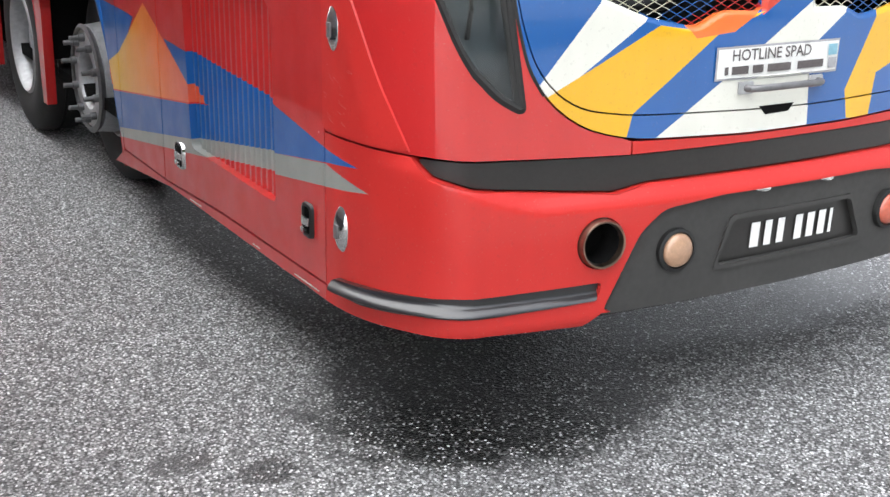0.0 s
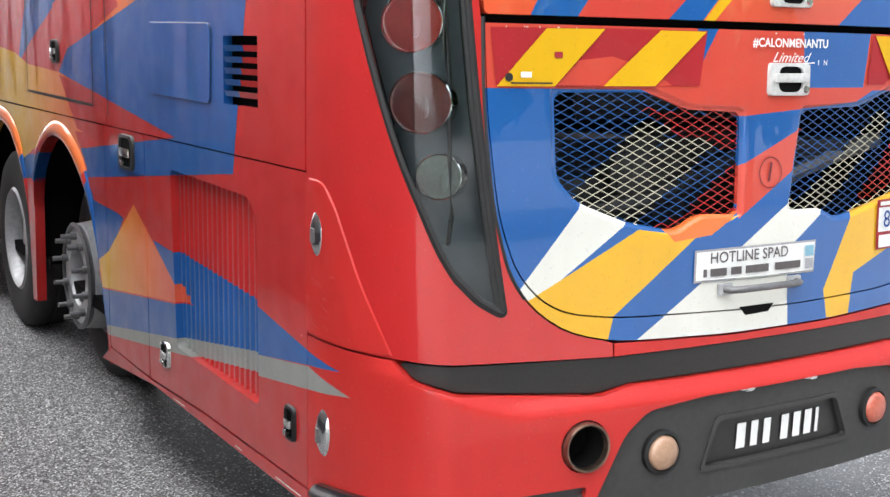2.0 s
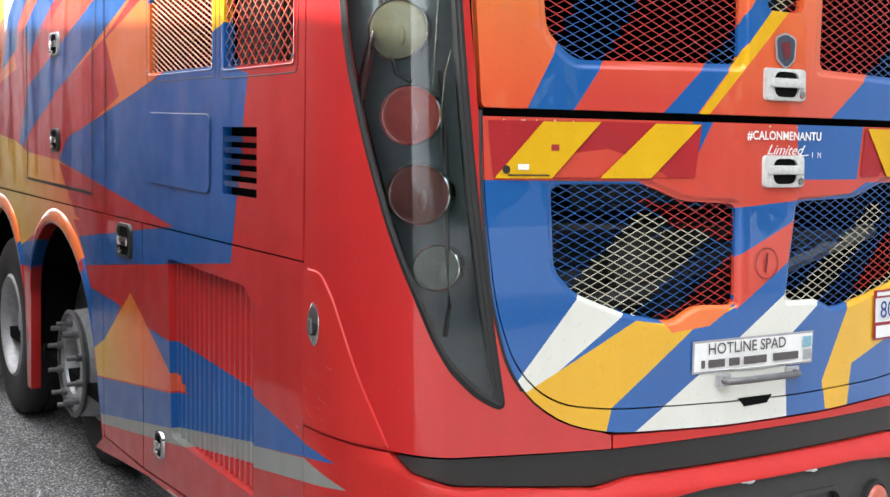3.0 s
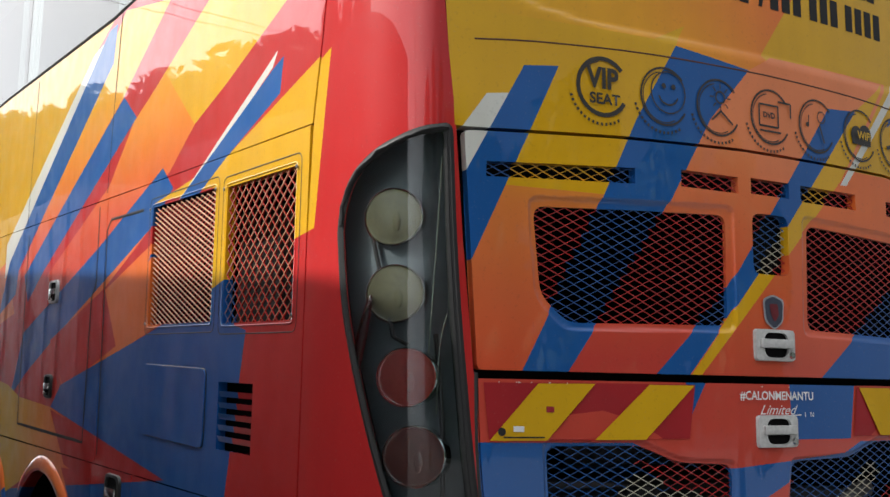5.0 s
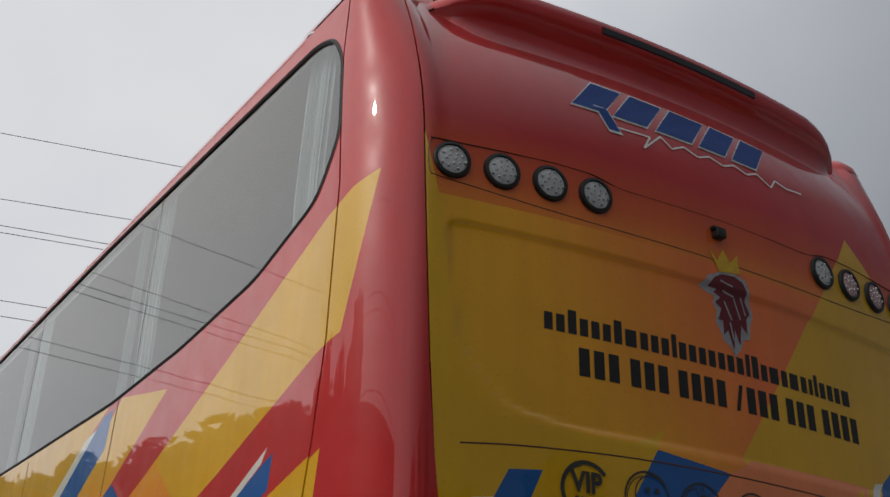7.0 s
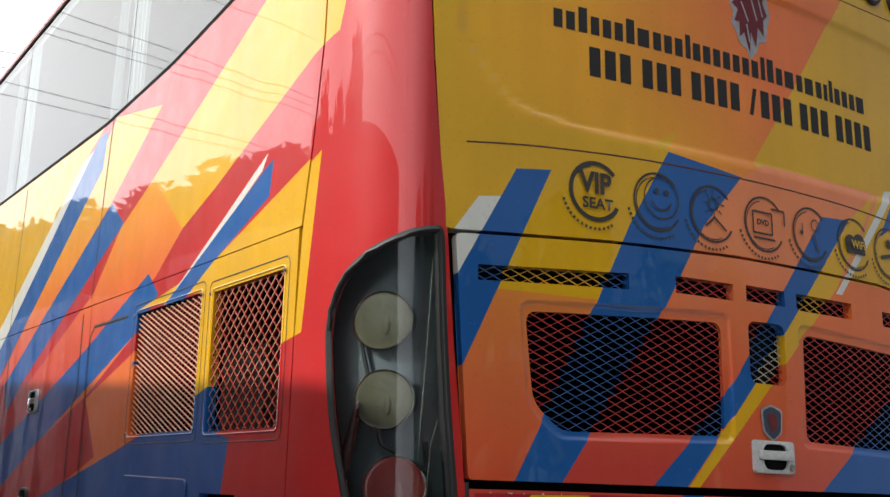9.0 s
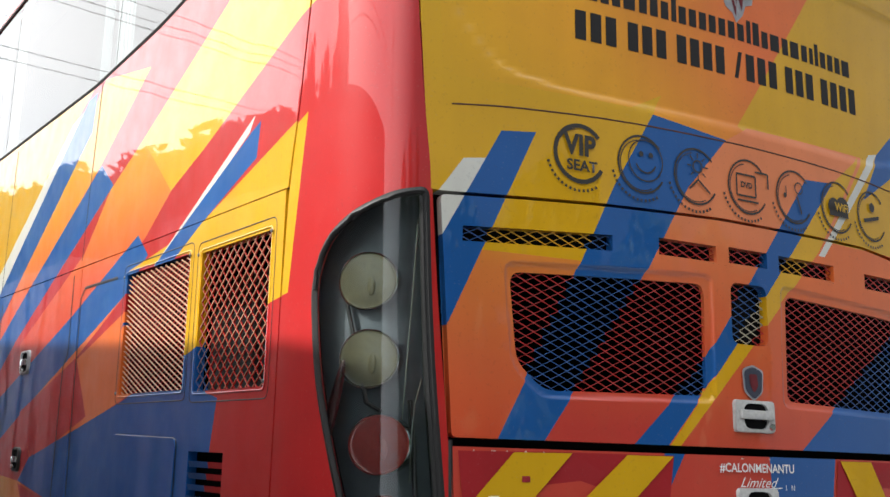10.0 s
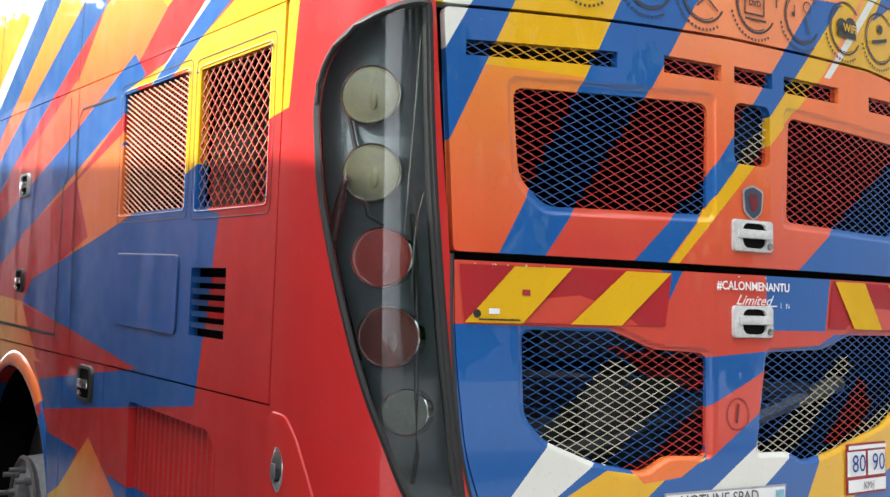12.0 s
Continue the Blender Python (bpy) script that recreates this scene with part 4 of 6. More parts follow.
for k, (u, w) in enumerate(((-0.145, 0.045), (-0.093, 0.036), (-0.042, 0.036), (0.032, 0.04), (0.083, 0.04), (0.132, 0.04), (0.172, 0.018))):
    flat("plate_mark", [(white_ink, [(u - w * 0.38, 0.452), (u + w * 0.38, 0.452), (u + w * 0.38 + 0.006, 0.526), (u - w * 0.38 + 0.006, 0.526)])], plate, out=0.0025)
skin("plate_frame", grown(PLATE, 0.010), grey_plastic, bus, holes=[grown(PLATE, -0.004)], painted=False, out=0.020, thick=0.02, label="raised grey frame round the number plate")
flat("plate_ledge", [(grey_plastic, [(-0.31, 0.412), (0.31, 0.412), (0.305, 0.421), (-0.305, 0.421)])], bus, out=0.022)
for u, mt, lb in ((-0.444, amber, "faded amber round reflector"), (0.424, rose, "faded red round reflector")):
    m = facing(u, 0.491, 0.014)
    lamp = part("reflector", bm_lathe([(0.0, 0.034), (0.03, 0.031), (0.044, 0.024), (0.049, 0.014), (0.049, 0.0)], m), mt, bus, lb)
    part("rim", bm_lathe([(0.049, 0.012), (0.053, 0.018), (0.062, 0.014), (0.064, -0.01)], m), seal, lamp)
for u in (-0.13, 0.13):
    part("plate_lamp", bm_lathe([(0.0, 0.02), (0.02, 0.018), (0.032, 0.008), (0.034, -0.01)], facing(u, 0.630, 0.004) @ Matrix.Diagonal((1.0, 0.4, 1.0, 1.0))), chrome, bus, "small chrome plate lamp")
m = facing(*EXHAUST_AT, 0.0)
tail_pipe = part("exhaust_pipe", bm_lathe([(0.057, -0.25), (0.057, 0.035), (0.060, 0.052), (0.065, 0.054), (0.068, 0.048), (0.068, -0.03), (0.068, -0.2)], m), rust, bus, "rusty steel exhaust tail pipe")
part("soot", bm_lathe([(0.0562, 0.035), (0.0555, 0.0), (0.0555, -0.24), (0.0, -0.24)], m), dark, tail_pipe)

# side panels
ROOF_Z = 4.09
skin("side_upper_panel", [(-1.548, 2.325), (-1.512, 2.55), (-1.486, 2.85), (-1.488, 3.35), (-1.508, 3.527), (-1.543, 3.86), (-1.538, ROOF_Z), (-11.4, ROOF_Z), (-11.4, 2.36), (-5.5, 2.352), (-2.9, 2.331)], red, bus, holes=[WINDOW], label="red upper side with yellow and blue rays")
DOOR_Z = 1.244
engine_side = skin("engine_side_door", [(-1.560, 2.321), (-1.566, DOOR_Z), (-3.0, DOOR_Z), (-3.512, DOOR_Z), (-3.512, 2.331)], red, bus, holes=[VENT_A, VENT_B, LOUVRE], label="striped engine side door with two vents")
skin("locker_door", [(-3.519, 2.331), (-3.519, DOOR_Z), (-8.0, DOOR_Z + 0.01), (-11.4, DOOR_Z + 0.01), (-11.4, 2.356), (-5.5, 2.348)], red, bus, label="striped luggage locker side")
skin("narrow_door", rounded([(-3.012, 0.30), (-3.012, DOOR_Z - 0.0045), (-3.555, DOOR_Z - 0.0045), (-3.555, 0.30)], 0.02), red, bus, label="narrow striped service door")
radiator_panel = skin("radiator_panel", [(-1.556, 0.345), (-1.556, DOOR_Z - 0.0045), (-3.004, DOOR_Z - 0.0045), (-3.004, 0.30), (-2.4, 0.33)], red, bus, holes=[RIBS], thick=0.05, label="red side panel with ribbed radiator grille")
skin("skirt", [(-1.556, 0.292), (-1.556, 0.338), (-2.4, 0.322), (-3.0, 0.292), (-3.56, 0.292), (-3.7, 0.215), (-2.956, 0.28)], red, bus, painted=False, thick=0.06, label="red lower skirt edge")
skin("arch_panel", [(-3.562, 0.22), (-3.562, DOOR_Z - 0.0045), (-11.4, DOOR_Z), (-11.4, 0.22)], red, bus, holes=[ARCH, ARCH2], label="striped wheel arch panel", thick=0.05)
for poly in (ARCH, ARCH2):
    lip = [p for p in poly if p[1] > 0.25]
    vs, fs = [], []
    for p in lip:
        cu, cz = sum(q[0] for q in poly) / len(poly), 0.55
        d = (Vector(p) - Vector((cu, cz))).normalized()
        f = min(1.0, max(0.08, (p[1] - 0.68) / 0.35))
        for k, h in ((0.0, -0.05), (0.0, 0.013), (0.012, 0.019), (0.036, 0.019), (0.062, 0.010), (0.072, -0.002)):
            vs.append(at(p[0] + d.x * k * f, p[1] + d.y * k * f, h * (f if h > 0 else 1)))
    for i in range(len(lip) - 1):
        for k in range(5):
            fs.append((i * 6 + k, i * 6 + k + 1, i * 6 + k + 7, i * 6 + k + 6))
    ob = part("arch_flare", (vs, [], fs), [red, orange, blue, yellow], bus, "flared wheel arch lip in livery colours")
    for f_ in ob.data.polygons:
        c = f_.center
        mm = colour_at((-(c.y - 0.5 + SIDE), c.z), red)
        f_.material_index = {orange: 1, arch_fade: 1, blue: 2, yellow: 3}.get(mm, 0)
skin("side_panel_offside", [(SIDE + 0.02, 0.29), (SIDE + 10, 0.29), (SIDE + 10, ROOF_Z), (SIDE - 0.0, ROOF_Z), (SIDE + 0.02, 2.3)], red, bus, painted=False, zstep=0.6)
# the other vent is woven at a slant: bars tinted pale as if sunlit, before a red crossing set
def vent_bar(u0, run, rise, depth, half, material):
    """One slanting bar across VENT_A, clipped to the opening."""
    lo, hi, z0, z1 = -2.915, -2.255, 1.788, 1.788 + rise
    ends = []
    for u, z in ((u0, z0), (u0 + run, z1)):
        cut = min(max(u, lo), hi)
        ends.append((cut, z0 + (cut - u0) / run * rise))
    (au, az), (bu, bz) = ends
    if abs(az - bz) < 0.01:
        return
    bm = bmesh.new()
    prev = None
    for q in range(7):
        u, z = au + (bu - au) * q / 6, az + (bz - az) * q / 6
        row = [bm.verts.new(at(u, z + dz, h)) for dz, h in ((half, depth - 0.003), (half * 0.5, depth), (-half * 0.5, depth), (-half, depth - 0.003))]
        if prev:
            for j in range(3):
                bm.faces.new((prev[j], prev[j + 1], row[j + 1], row[j]))
        prev = row
    part("slat", bm, material, engine_side)


# the pale tint holds the sun's glare on the wires' front edges
sunlit_wire = plain("sunlit_pale_paint", (0.60, 0.33, 0.21), 0.35, coat=0.4)
for k in range(36):
    vent_bar(-2.915 + k * 0.051, -1.19, 0.437, -0.008, 0.0029, sunlit_wire)
for k in range(36):
    vent_bar(-2.255 - k * 0.051, 1.19, 0.437, -0.016, 0.0030, red)
# front faces take the sunlit tint; yellow strands turn red behind, for shade
mesh_grille("vent_grille", VENT_B, engine_side, red, pu=0.052, pz=0.0205, back=0.008, wide=0.0013, deep=0.005, front=sunlit_wire, swap={yellow: red}, label="painted expanded-metal vent with front edges tinted as sunlit")
# raised frames round the vents, inspection flap, ribs, louvres
for poly in (VENT_A, VENT_B):
    frame_lip("vent_frame", rounded(grown(poly, 0.006), 0.02), engine_side, red, w=0.007, out=0.0022)
    seam("vent_panel_edge", rounded(grown(poly, 0.034), 0.03), engine_side, 0.004, seal, 0.0016, closed=True)


def groove_panel(name, poly, parent, out=0.005):
    return skin(name, poly, blue, parent, out=out, thick=0.006, label="raised flap in the side door")


for s in (-1, 1):
    seam("panel_crease", soft([(s * 1.11, 3.44), (s * 0.65, 3.456), (s * 0.52, 3.452), (s * 0.44, 3.427), (0.0, 3.430)], 0.2), bus, 0.004, crease, 0.0045)
    seam("panel_crease", soft([(s * 1.09, 3.441), (s * 1.112, 3.43), (s * 1.118, 3.40), (s * 1.112, 3.335), (s * 1.10, 3.318)], 0.03), bus, 0.004, crease, 0.0035)
    seam("panel_crease", soft([(s * 1.105, 3.318), (s * 0.65, 3.279), (0.0, 3.276)], 0.3), bus, 0.0035, crease, 0.0015)
    seam("panel_crease", soft([(s * 0.98, 2.520), (s * 0.83, 2.535), (s * 0.47, 2.554), (0.0, 2.558)], 0.2), bus, 0.0045, crease, 0.0015)
FLAP = rounded([(-2.925, 1.40), (-2.28, 1.39), (-2.275, 1.642), (-2.918, 1.652)], 0.03)
groove_panel("inspection_flap", FLAP, engine_side, 0.007)
seam("flap_seam", FLAP, engine_side, 0.006, None, 0.003, closed=True)
seam("cover_edge", soft([(-1.53, 1.226), (-1.475, 1.224), (-1.43, 1.165), (-1.345, 0.972), (-1.252, 0.802)], 0.05), bus, 0.005, grime_red, 0.0062)
seam("flap_seam", [(-3.485, 1.28), (-3.50, 2.20), (-3.45, 2.24), (-3.02, 2.235)], engine_side, 0.012)
seam("locker_seam", [(-3.69, 1.93), (-3.715, 1.315), (-4.97, 1.33), (-4.95, 2.30)], bus, 0.014)
seam("locker_seam", [(-3.63, 2.31), (-3.63, 1.98), (-3.69, 1.93)], bus, 0.012)
seam("body_joint", [(-3.46, 3.14), (-3.50, 2.73), (-3.53, 2.36)], bus, 0.006)
seam("body_joint", [(-4.95, 3.12), (-5.0, 2.36)], bus, 0.006)
nribs = 17
for k in range(nribs):
    a, b = -2.70 + k * (0.785 / nribs), -2.70 + (k + 0.62) * (0.785 / nribs)
    tz = 1.136 - 0.011 * k / nribs
    if b > -1.98:
        tz = 1.12 - 0.04 * (b + 1.98) / 0.07
    skin("slat", [(a, 0.492), (b, 0.492), (b, tz), (a, tz)], red, radiator_panel, out=lambda u, z, a=a, b=b: -0.040 + 0.013 * min(1.0, 2.2 * math.sin(math.pi * max(0.0, min(1.0, (u - a) / (b - a))))), step=0.006, thick=0.006, zstep=0.4)
for k in range(6):
    z0 = 1.404 + k * 0.0345
    if k < 5:
        skin("louvre", [(-2.165, z0 + 0.016), (-1.897, z0 + 0.016), (-1.897, z0 + 0.034), (-2.165, z0 + 0.034)], red, engine_side, out=lambda u, z, z0=z0: 0.0 - 0.006 * (1 - (z - z0 - 0.016) / 0.018), thick=0.012, zstep=0.006)

for a, b in (((-1.60, 0.304), (-1.78, 0.302)), ((-2.05, 0.300), (-2.11, 0.299)), ((-2.60, 0.294), (-2.72, 0.292))):
    seam("worn_edge", [a, b], bus, 0.004, chip_mat, 0.002)

# access cover on the corner, slightly proud, with its own rolled edge
COVER = rounded([(-1.555, 1.222), (-1.475, 1.225), (-1.43, 1.165), (-1.345, 0.972), (-1.252, 0.802), (-1.40, 0.80), (-1.555, 0.803)], 0.02)
skin("corner_cover", COVER, grime_red, bus, painted=False, out=lambda u, z: 0.005 + 0.004 * math.exp(-((u + 1.46 - 0.35 * (1.1 - z)) / 0.03) ** 2), thick=0.01, zstep=0.05, label="scratched red corner access cover")

# roof, black inner sheet, floor and front
vs, fs = [], []
ys = [0.45, 0.6, 0.85, 1.2, 3, 6, 9, 10.4]
prof = [(-1.230, 4.08), (-1.217, 4.12), (-1.17, 4.165), (-1.08, 4.19), (-0.6, 4.205), (0, 4.21), (0.6, 4.205), (1.08, 4.19), (1.17, 4.165), (1.217, 4.12), (1.230, 4.08)]
for i, y in enumerate(ys):
    for x, z in prof:
        vs.append((x * (1 - 0.9 * max(0.0, 0.85 - y) ** 2), y, z))
for i in range(len(ys) - 1):
    for k in range(len(prof) - 1):
        fs.append((i * 11 + k, i * 11 + k + 1, i * 11 + k + 12, i * 11 + k + 11))
part("roof", (vs, [], fs), red, bus, "rounded red roof")
vs, fs = [], []
cap = [k * 0.05 - 1.9 for k in range(77)]
for u in cap:
    w = min(1.0, max(0.0, (abs(u) - 1.05) / 0.48)) * math.pi / 2
    n_ = Vector((math.copysign(math.sin(w), u), -math.cos(w), 0))
    p = skin_point(u, 4.10)
    vs += [p + n_ * 0.001, p - n_ * 0.012 + Vector((0, 0, 0.035)), p - n_ * 0.05 + Vector((0, 0, 0.068)), p - n_ * 0.13 + Vector((0, 0, 0.09)), p - n_ * 0.32 + Vector((0, 0, 0.104))]
for i in range(len(cap) - 1):
    for k in range(4):
        fs.append((i * 5 + k, i * 5 + k + 5, i * 5 + k + 6, i * 5 + k + 1))
part("roof_edge", (vs, [], fs), red, bus)
# black sheet added behind the skin, so seams and slots look deeply shaded
skin("shade_lining", [(-10.5, 0.3), (-6.4, 0.3), (-6.4, 1.2), (-3.56, 1.2), (-3.56, 0.3), (10.5, 0.3), (10.5, 3.05), (1.3, 3.05), (1.3, 4.02), (-1.48, 4.02), (-1.48, 3.1), (-10.5, 3.1)], dark, bus, painted=False, out=-0.055, thick=0,
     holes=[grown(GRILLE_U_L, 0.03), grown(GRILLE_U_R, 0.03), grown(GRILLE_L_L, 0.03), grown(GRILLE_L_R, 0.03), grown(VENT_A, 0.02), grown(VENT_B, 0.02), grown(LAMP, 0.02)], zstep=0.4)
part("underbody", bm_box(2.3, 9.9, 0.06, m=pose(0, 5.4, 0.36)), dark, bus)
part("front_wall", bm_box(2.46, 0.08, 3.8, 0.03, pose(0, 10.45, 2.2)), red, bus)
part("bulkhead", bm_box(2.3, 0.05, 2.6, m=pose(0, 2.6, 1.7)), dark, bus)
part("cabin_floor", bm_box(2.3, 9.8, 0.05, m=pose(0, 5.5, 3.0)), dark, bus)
part("cabin_ceiling", bm_box(2.3, 9.8, 0.04, m=pose(0, 5.5, 4.0)), ceiling_cloth, bus)

# pale sheet added along the far wall, so the windows look lighter
part("pale_cabin_sheet", bm_box(0.02, 9.6, 0.95, m=pose(1.1, 5.5, 3.52)), ceiling_cloth, bus, "pale sheet added inside the cabin to lighten the windows")

# engine behind the grilles
engine = part("engine", bm_join(bm_box(1.0, 0.8, 0.75, 0.06, pose(0, 0.85, 0.95)), bm_box(0.5, 0.3, 0.35, 0.04, pose(-0.35, 0.42, 1.05)), bm_box(0.8, 0.5, 0.3, 0.05, pose(0.1, 0.85, 1.5))), engine_metal, bus, "dark oily engine")
part("pulley", bm_lathe([(0.0, 0.0), (0.1, 0.0), (0.12, 0.02), (0.1, 0.03), (0.12, 0.05), (0.0, 0.06)], pose(-0.32, 0.25, 1.22, 90)), engine_metal, engine)
part("hose", bm_tube([(-0.75, 0.25, 1.0), (-0.6, 0.22, 1.12), (-0.35, 0.2, 1.15), (0.1, 0.2, 1.3), (0.5, 0.22, 1.28)], 0.035), engine_metal, engine)
part("hose", bm_tube([(0.15, 0.25, 1.15), (0.4, 0.2, 1.25), (0.7, 0.25, 1.3)], 0.03), stud_steel, engine)
part("radiator", bm_box(0.08, 0.9, 0.6, 0.02, pose(-1.0, 1.2, 1.9)), engine_metal, engine)
part("duct", bm_tube([(-1.05, 0.85, 1.85), (-1.0, 0.9, 1.95), (-0.8, 1.0, 2.0)], 0.09, 14), stud_steel, engine)

# spoiler over the tail
vs, fs = [], []
NX = 40
for i in range(NX + 1):
    x = -1.03 + 2.06 * i / NX
    e = max(0.0, (abs(x) - 0.70) / 0.33)
    drop = 0.12 * e * e
    lip = skin_point(x, 4.03).y
    out = 0.075 * (1 - e ** 3)
    lip += 0.05 * e ** 3
    root = skin_point(x, 3.86).y
    for y, z in ((root + 0.004, 3.86), (root + (lip - root) * 0.40 - 0.02 * out, 3.93), (root + (lip - root) * 0.75 - 0.18 * out, 3.99), (lip - 0.5 * out, 4.045 - 0.2 * drop), (lip - 0.85 * out, 4.085 - 0.4 * drop), (lip - out, 4.105 - 0.6 * drop), (lip - out, 4.145 - drop), (lip - out + 0.012, 4.172 - drop), (lip - out + 0.05, 4.19 - drop), (lip + 0.30, 4.205 - drop), (lip + 0.6, 4.17 - drop)):
        vs.append((x, y, z))
for i in range(NX):
    for k in range(10):
        fs.append((i * 11 + k, i * 11 + k + 11, i * 11 + k + 12, i * 11 + k + 1))
fs += [tuple(range(11)), tuple(NX * 11 + k for k in range(11))[::-1]]
spoiler = part("roof_spoiler", (vs, [], fs), red, bus, "red roof spoiler over the tail")
bm = bmesh.new()
prev = None
for x in [-0.375 + 0.75 * k / 10 for k in range(11)]:
    y = skin_point(x, 4.03).y - 0.075
    row = [bm.verts.new(p) for p in ((x, y + 0.003, 4.110), (x, y - 0.006, 4.113), (x, y - 0.006, 4.138), (x, y + 0.003, 4.141))]
    if prev:
        for k in range(3):
            bm.faces.new((prev[k], row[k], row[k + 1], prev[k + 1]))
    prev = row
part("brake_lamp_strip", bm, gloss_black, spoiler, "dark high brake lamp strip")

# ---- windows ----
cuts = [-1.2, -3.31, -5.29, -7.3, -9.2, -11.2]


def clip_u(poly, lo, hi):
    for s, lim in ((1, lo), (-1, hi)):
        out = []
        for p, q in zip(poly, poly[1:] + poly[:1]):
            a, b = s * (p[0] - lim), s * (q[0] - lim)
            if a >= 0:
                out.append(p)
            if a * b < 0:
                t = a / (a - b)
                out.append((p[0] + (q[0] - p[0]) * t, p[1] + (q[1] - p[1]) * t))
        poly = out
    return poly


for a, b in zip(cuts, cuts[1:]):
    ob = skin("window_pane", clip_u(WINDOW, b + 0.004, a - 0.004), window_glass, bus, painted=False, out=-0.005, thick=0, zstep=0.5, label="tinted side window pane reflecting the sky")
    ob.visible_shadow = False
seam("window_seal", grown(WINDOW, 0.002), bus, 0.018, rubber, 0.006, closed=True)
for k, (y0, wide) in enumerate(((0.60, 0.22), (2.12, 0.22), (2.42, 0.14), (4.05, 0.24), (4.4, 0.16), (6.0, 0.3), (8.0, 0.3))):
    vs, fs = [], []
    for i in range(25):
        y = y0 + wide * i / 24
        x = -1.12 + 0.022 * math.sin(i * 1.15 + k) + 0.008 * math.sin(i * 2.9)
        vs += [(x, y, 3.08), (x + 0.01 * math.sin(i * 0.8), y + 0.02 * math.sin(k + 1.0), 3.5), (x, y, 4.0)]
    fs = [f_ for i in range(24) for f_ in ((3 * i, 3 * i + 3, 3 * i + 4, 3 * i + 1), (3 * i + 1, 3 * i + 4, 3 * i + 5, 3 * i + 2))]
    part("curtain", (vs, [], fs), curtain_cloth, bus, "pale window curtain gathered at the pane joint")

# ---- tail lamp cluster ----
for s in (1, -1):
    poly = [(u * s, z) for u, z in LAMP][::s]
    cluster = new("tail_lamp_cluster")
    cluster.parent = bus
    tagged(cluster, "long smoked tail lamp cluster with round lamps")
    skin("housing", grown(poly, 0.02), lamp_grey_shell, cluster, painted=False, out=-0.075, thick=0, zstep=0.12)
    lens = skin("lens", grown(poly, -0.006), lens_glass, cluster, painted=False, out=0.003, thick=0, zstep=0.1, label="smoked clear lens")
    lens.visible_shadow = False
    seam("gasket", poly, cluster, 0.024, rubber, 0.008, closed=True)
    seam("gasket", [(u * s, z) for u, z in ((-1.062, 2.262), (-1.05, 2.01), (-1.038, 1.812), (-1.006, 1.45), (-0.966, 1.139), (-0.932, 0.93))], cluster, 0.026, rubber, 0.006)
    if s == 1:
        for (u, z, r, mt, lb) in ((-1.26, 2.046, 0.072, lamp_clear, "clear round lamp"), (-1.25, 1.849, 0.072, lamp_clear, "clear round lamp"), (-1.206, 1.639, 0.072, lamp_red, "red round lamp"), (-1.175, 1.443, 0.074, lamp_brown, "dim red round lamp"), (-1.099, 1.261, 0.055, lamp_grey, "pale round lamp")):
            base = at(u, z, -0.052)
            m = Matrix.Translation(base) @ facing(-1.20, z).to_3x3().to_4x4()
            lamp = part("lamp", bm_lathe([(0.0, 0.007)] + [(r * (j + 0.5) / 12, 0.007 - 0.005 * ((j + 0.5) / 12) ** 2 + (0.0007 if j % 2 else -0.0007)) for j in range(12)] + [(r, 0.0), (r, -0.02)], m), mt, cluster, lb)
            part("bulb", bm_lathe([(0.0, 0.0088), (0.7, 0.0082), (0.95, 0.0072), (1.0, 0.005)], m @ Matrix.Translation((0.012, -0.012, 0)) @ Matrix.Diagonal((0.011, 0.026, 1, 1)), 18), mt, lamp)
            part("ring", bm_lathe([(r - 0.001, 0.0), (r + 0.0005, 0.004), (r + 0.003, 0.002), (r + 0.0035, -0.03)], m), chrome, lamp)
        part("cable", bm_tube([at(-1.08, 1.75, -0.06), at(-1.05, 1.5, -0.05), at(-1.06, 1.3, -0.03), at(-1.05, 1.16, -0.035), at(-1.065, 1.09, -0.05)], 0.006), seal, cluster)
        part("lens_rib", bm_tube([at(-1.072, 2.20, -0.012), at(-1.085, 2.05, -0.014), at(-1.105, 1.85, -0.016), at(-1.12, 1.70, -0.016)], 0.0018, 5), lamp_grey, cluster)
        part("lens_rib", bm_tube([at(-1.05, 1.80, -0.012), at(-1.075, 1.74, -0.012), at(-1.085, 1.66, -0.014), at(-1.09, 1.55, -0.016)], 0.0018, 5), lamp_grey, cluster)
        part("side_marker", bm_lathe([(0.0, 0.012), (0.6, 0.010), (0.9, 0.004), (1.0, 0.0)], facing(-1.352, 1.70, -0.03) @ Matrix.Rotation(radians(-13), 4, "Z") @ Matrix.Diagonal((0.018, 0.15, 1, 1)), 28), maroon_glass, cluster, "dark red oval side reflector")
        part("cable", bm_tube([at(-1.33, 2.0, -0.06), at(-1.25, 1.74, -0.05), at(-1.2, 1.72, -0.05)], 0.006), seal, cluster)

# hand-laid sealant round the top of the lens
rng = random.Random(5)
run = [p for p in LAMP if p[1] > 1.98 and p[0] < -1.07]
pts = []
for p, q in zip(run[::4], run[4::4]):
    for k in range(3):
        t = k / 3
        pts.append(at(p[0] + (q[0] - p[0]) * t + rng.uniform(-0.0025, 0.0025), p[1] + (q[1] - p[1]) * t + rng.uniform(-0.0025, 0.0025), 0.005))
part("sealant_bead", bm_tube(pts, 0.0065, 7), seal, bus, "lumpy black sealant bead")

# scratches on the corner cover, chipped paint along the door edges, screws of the vents
marks = []
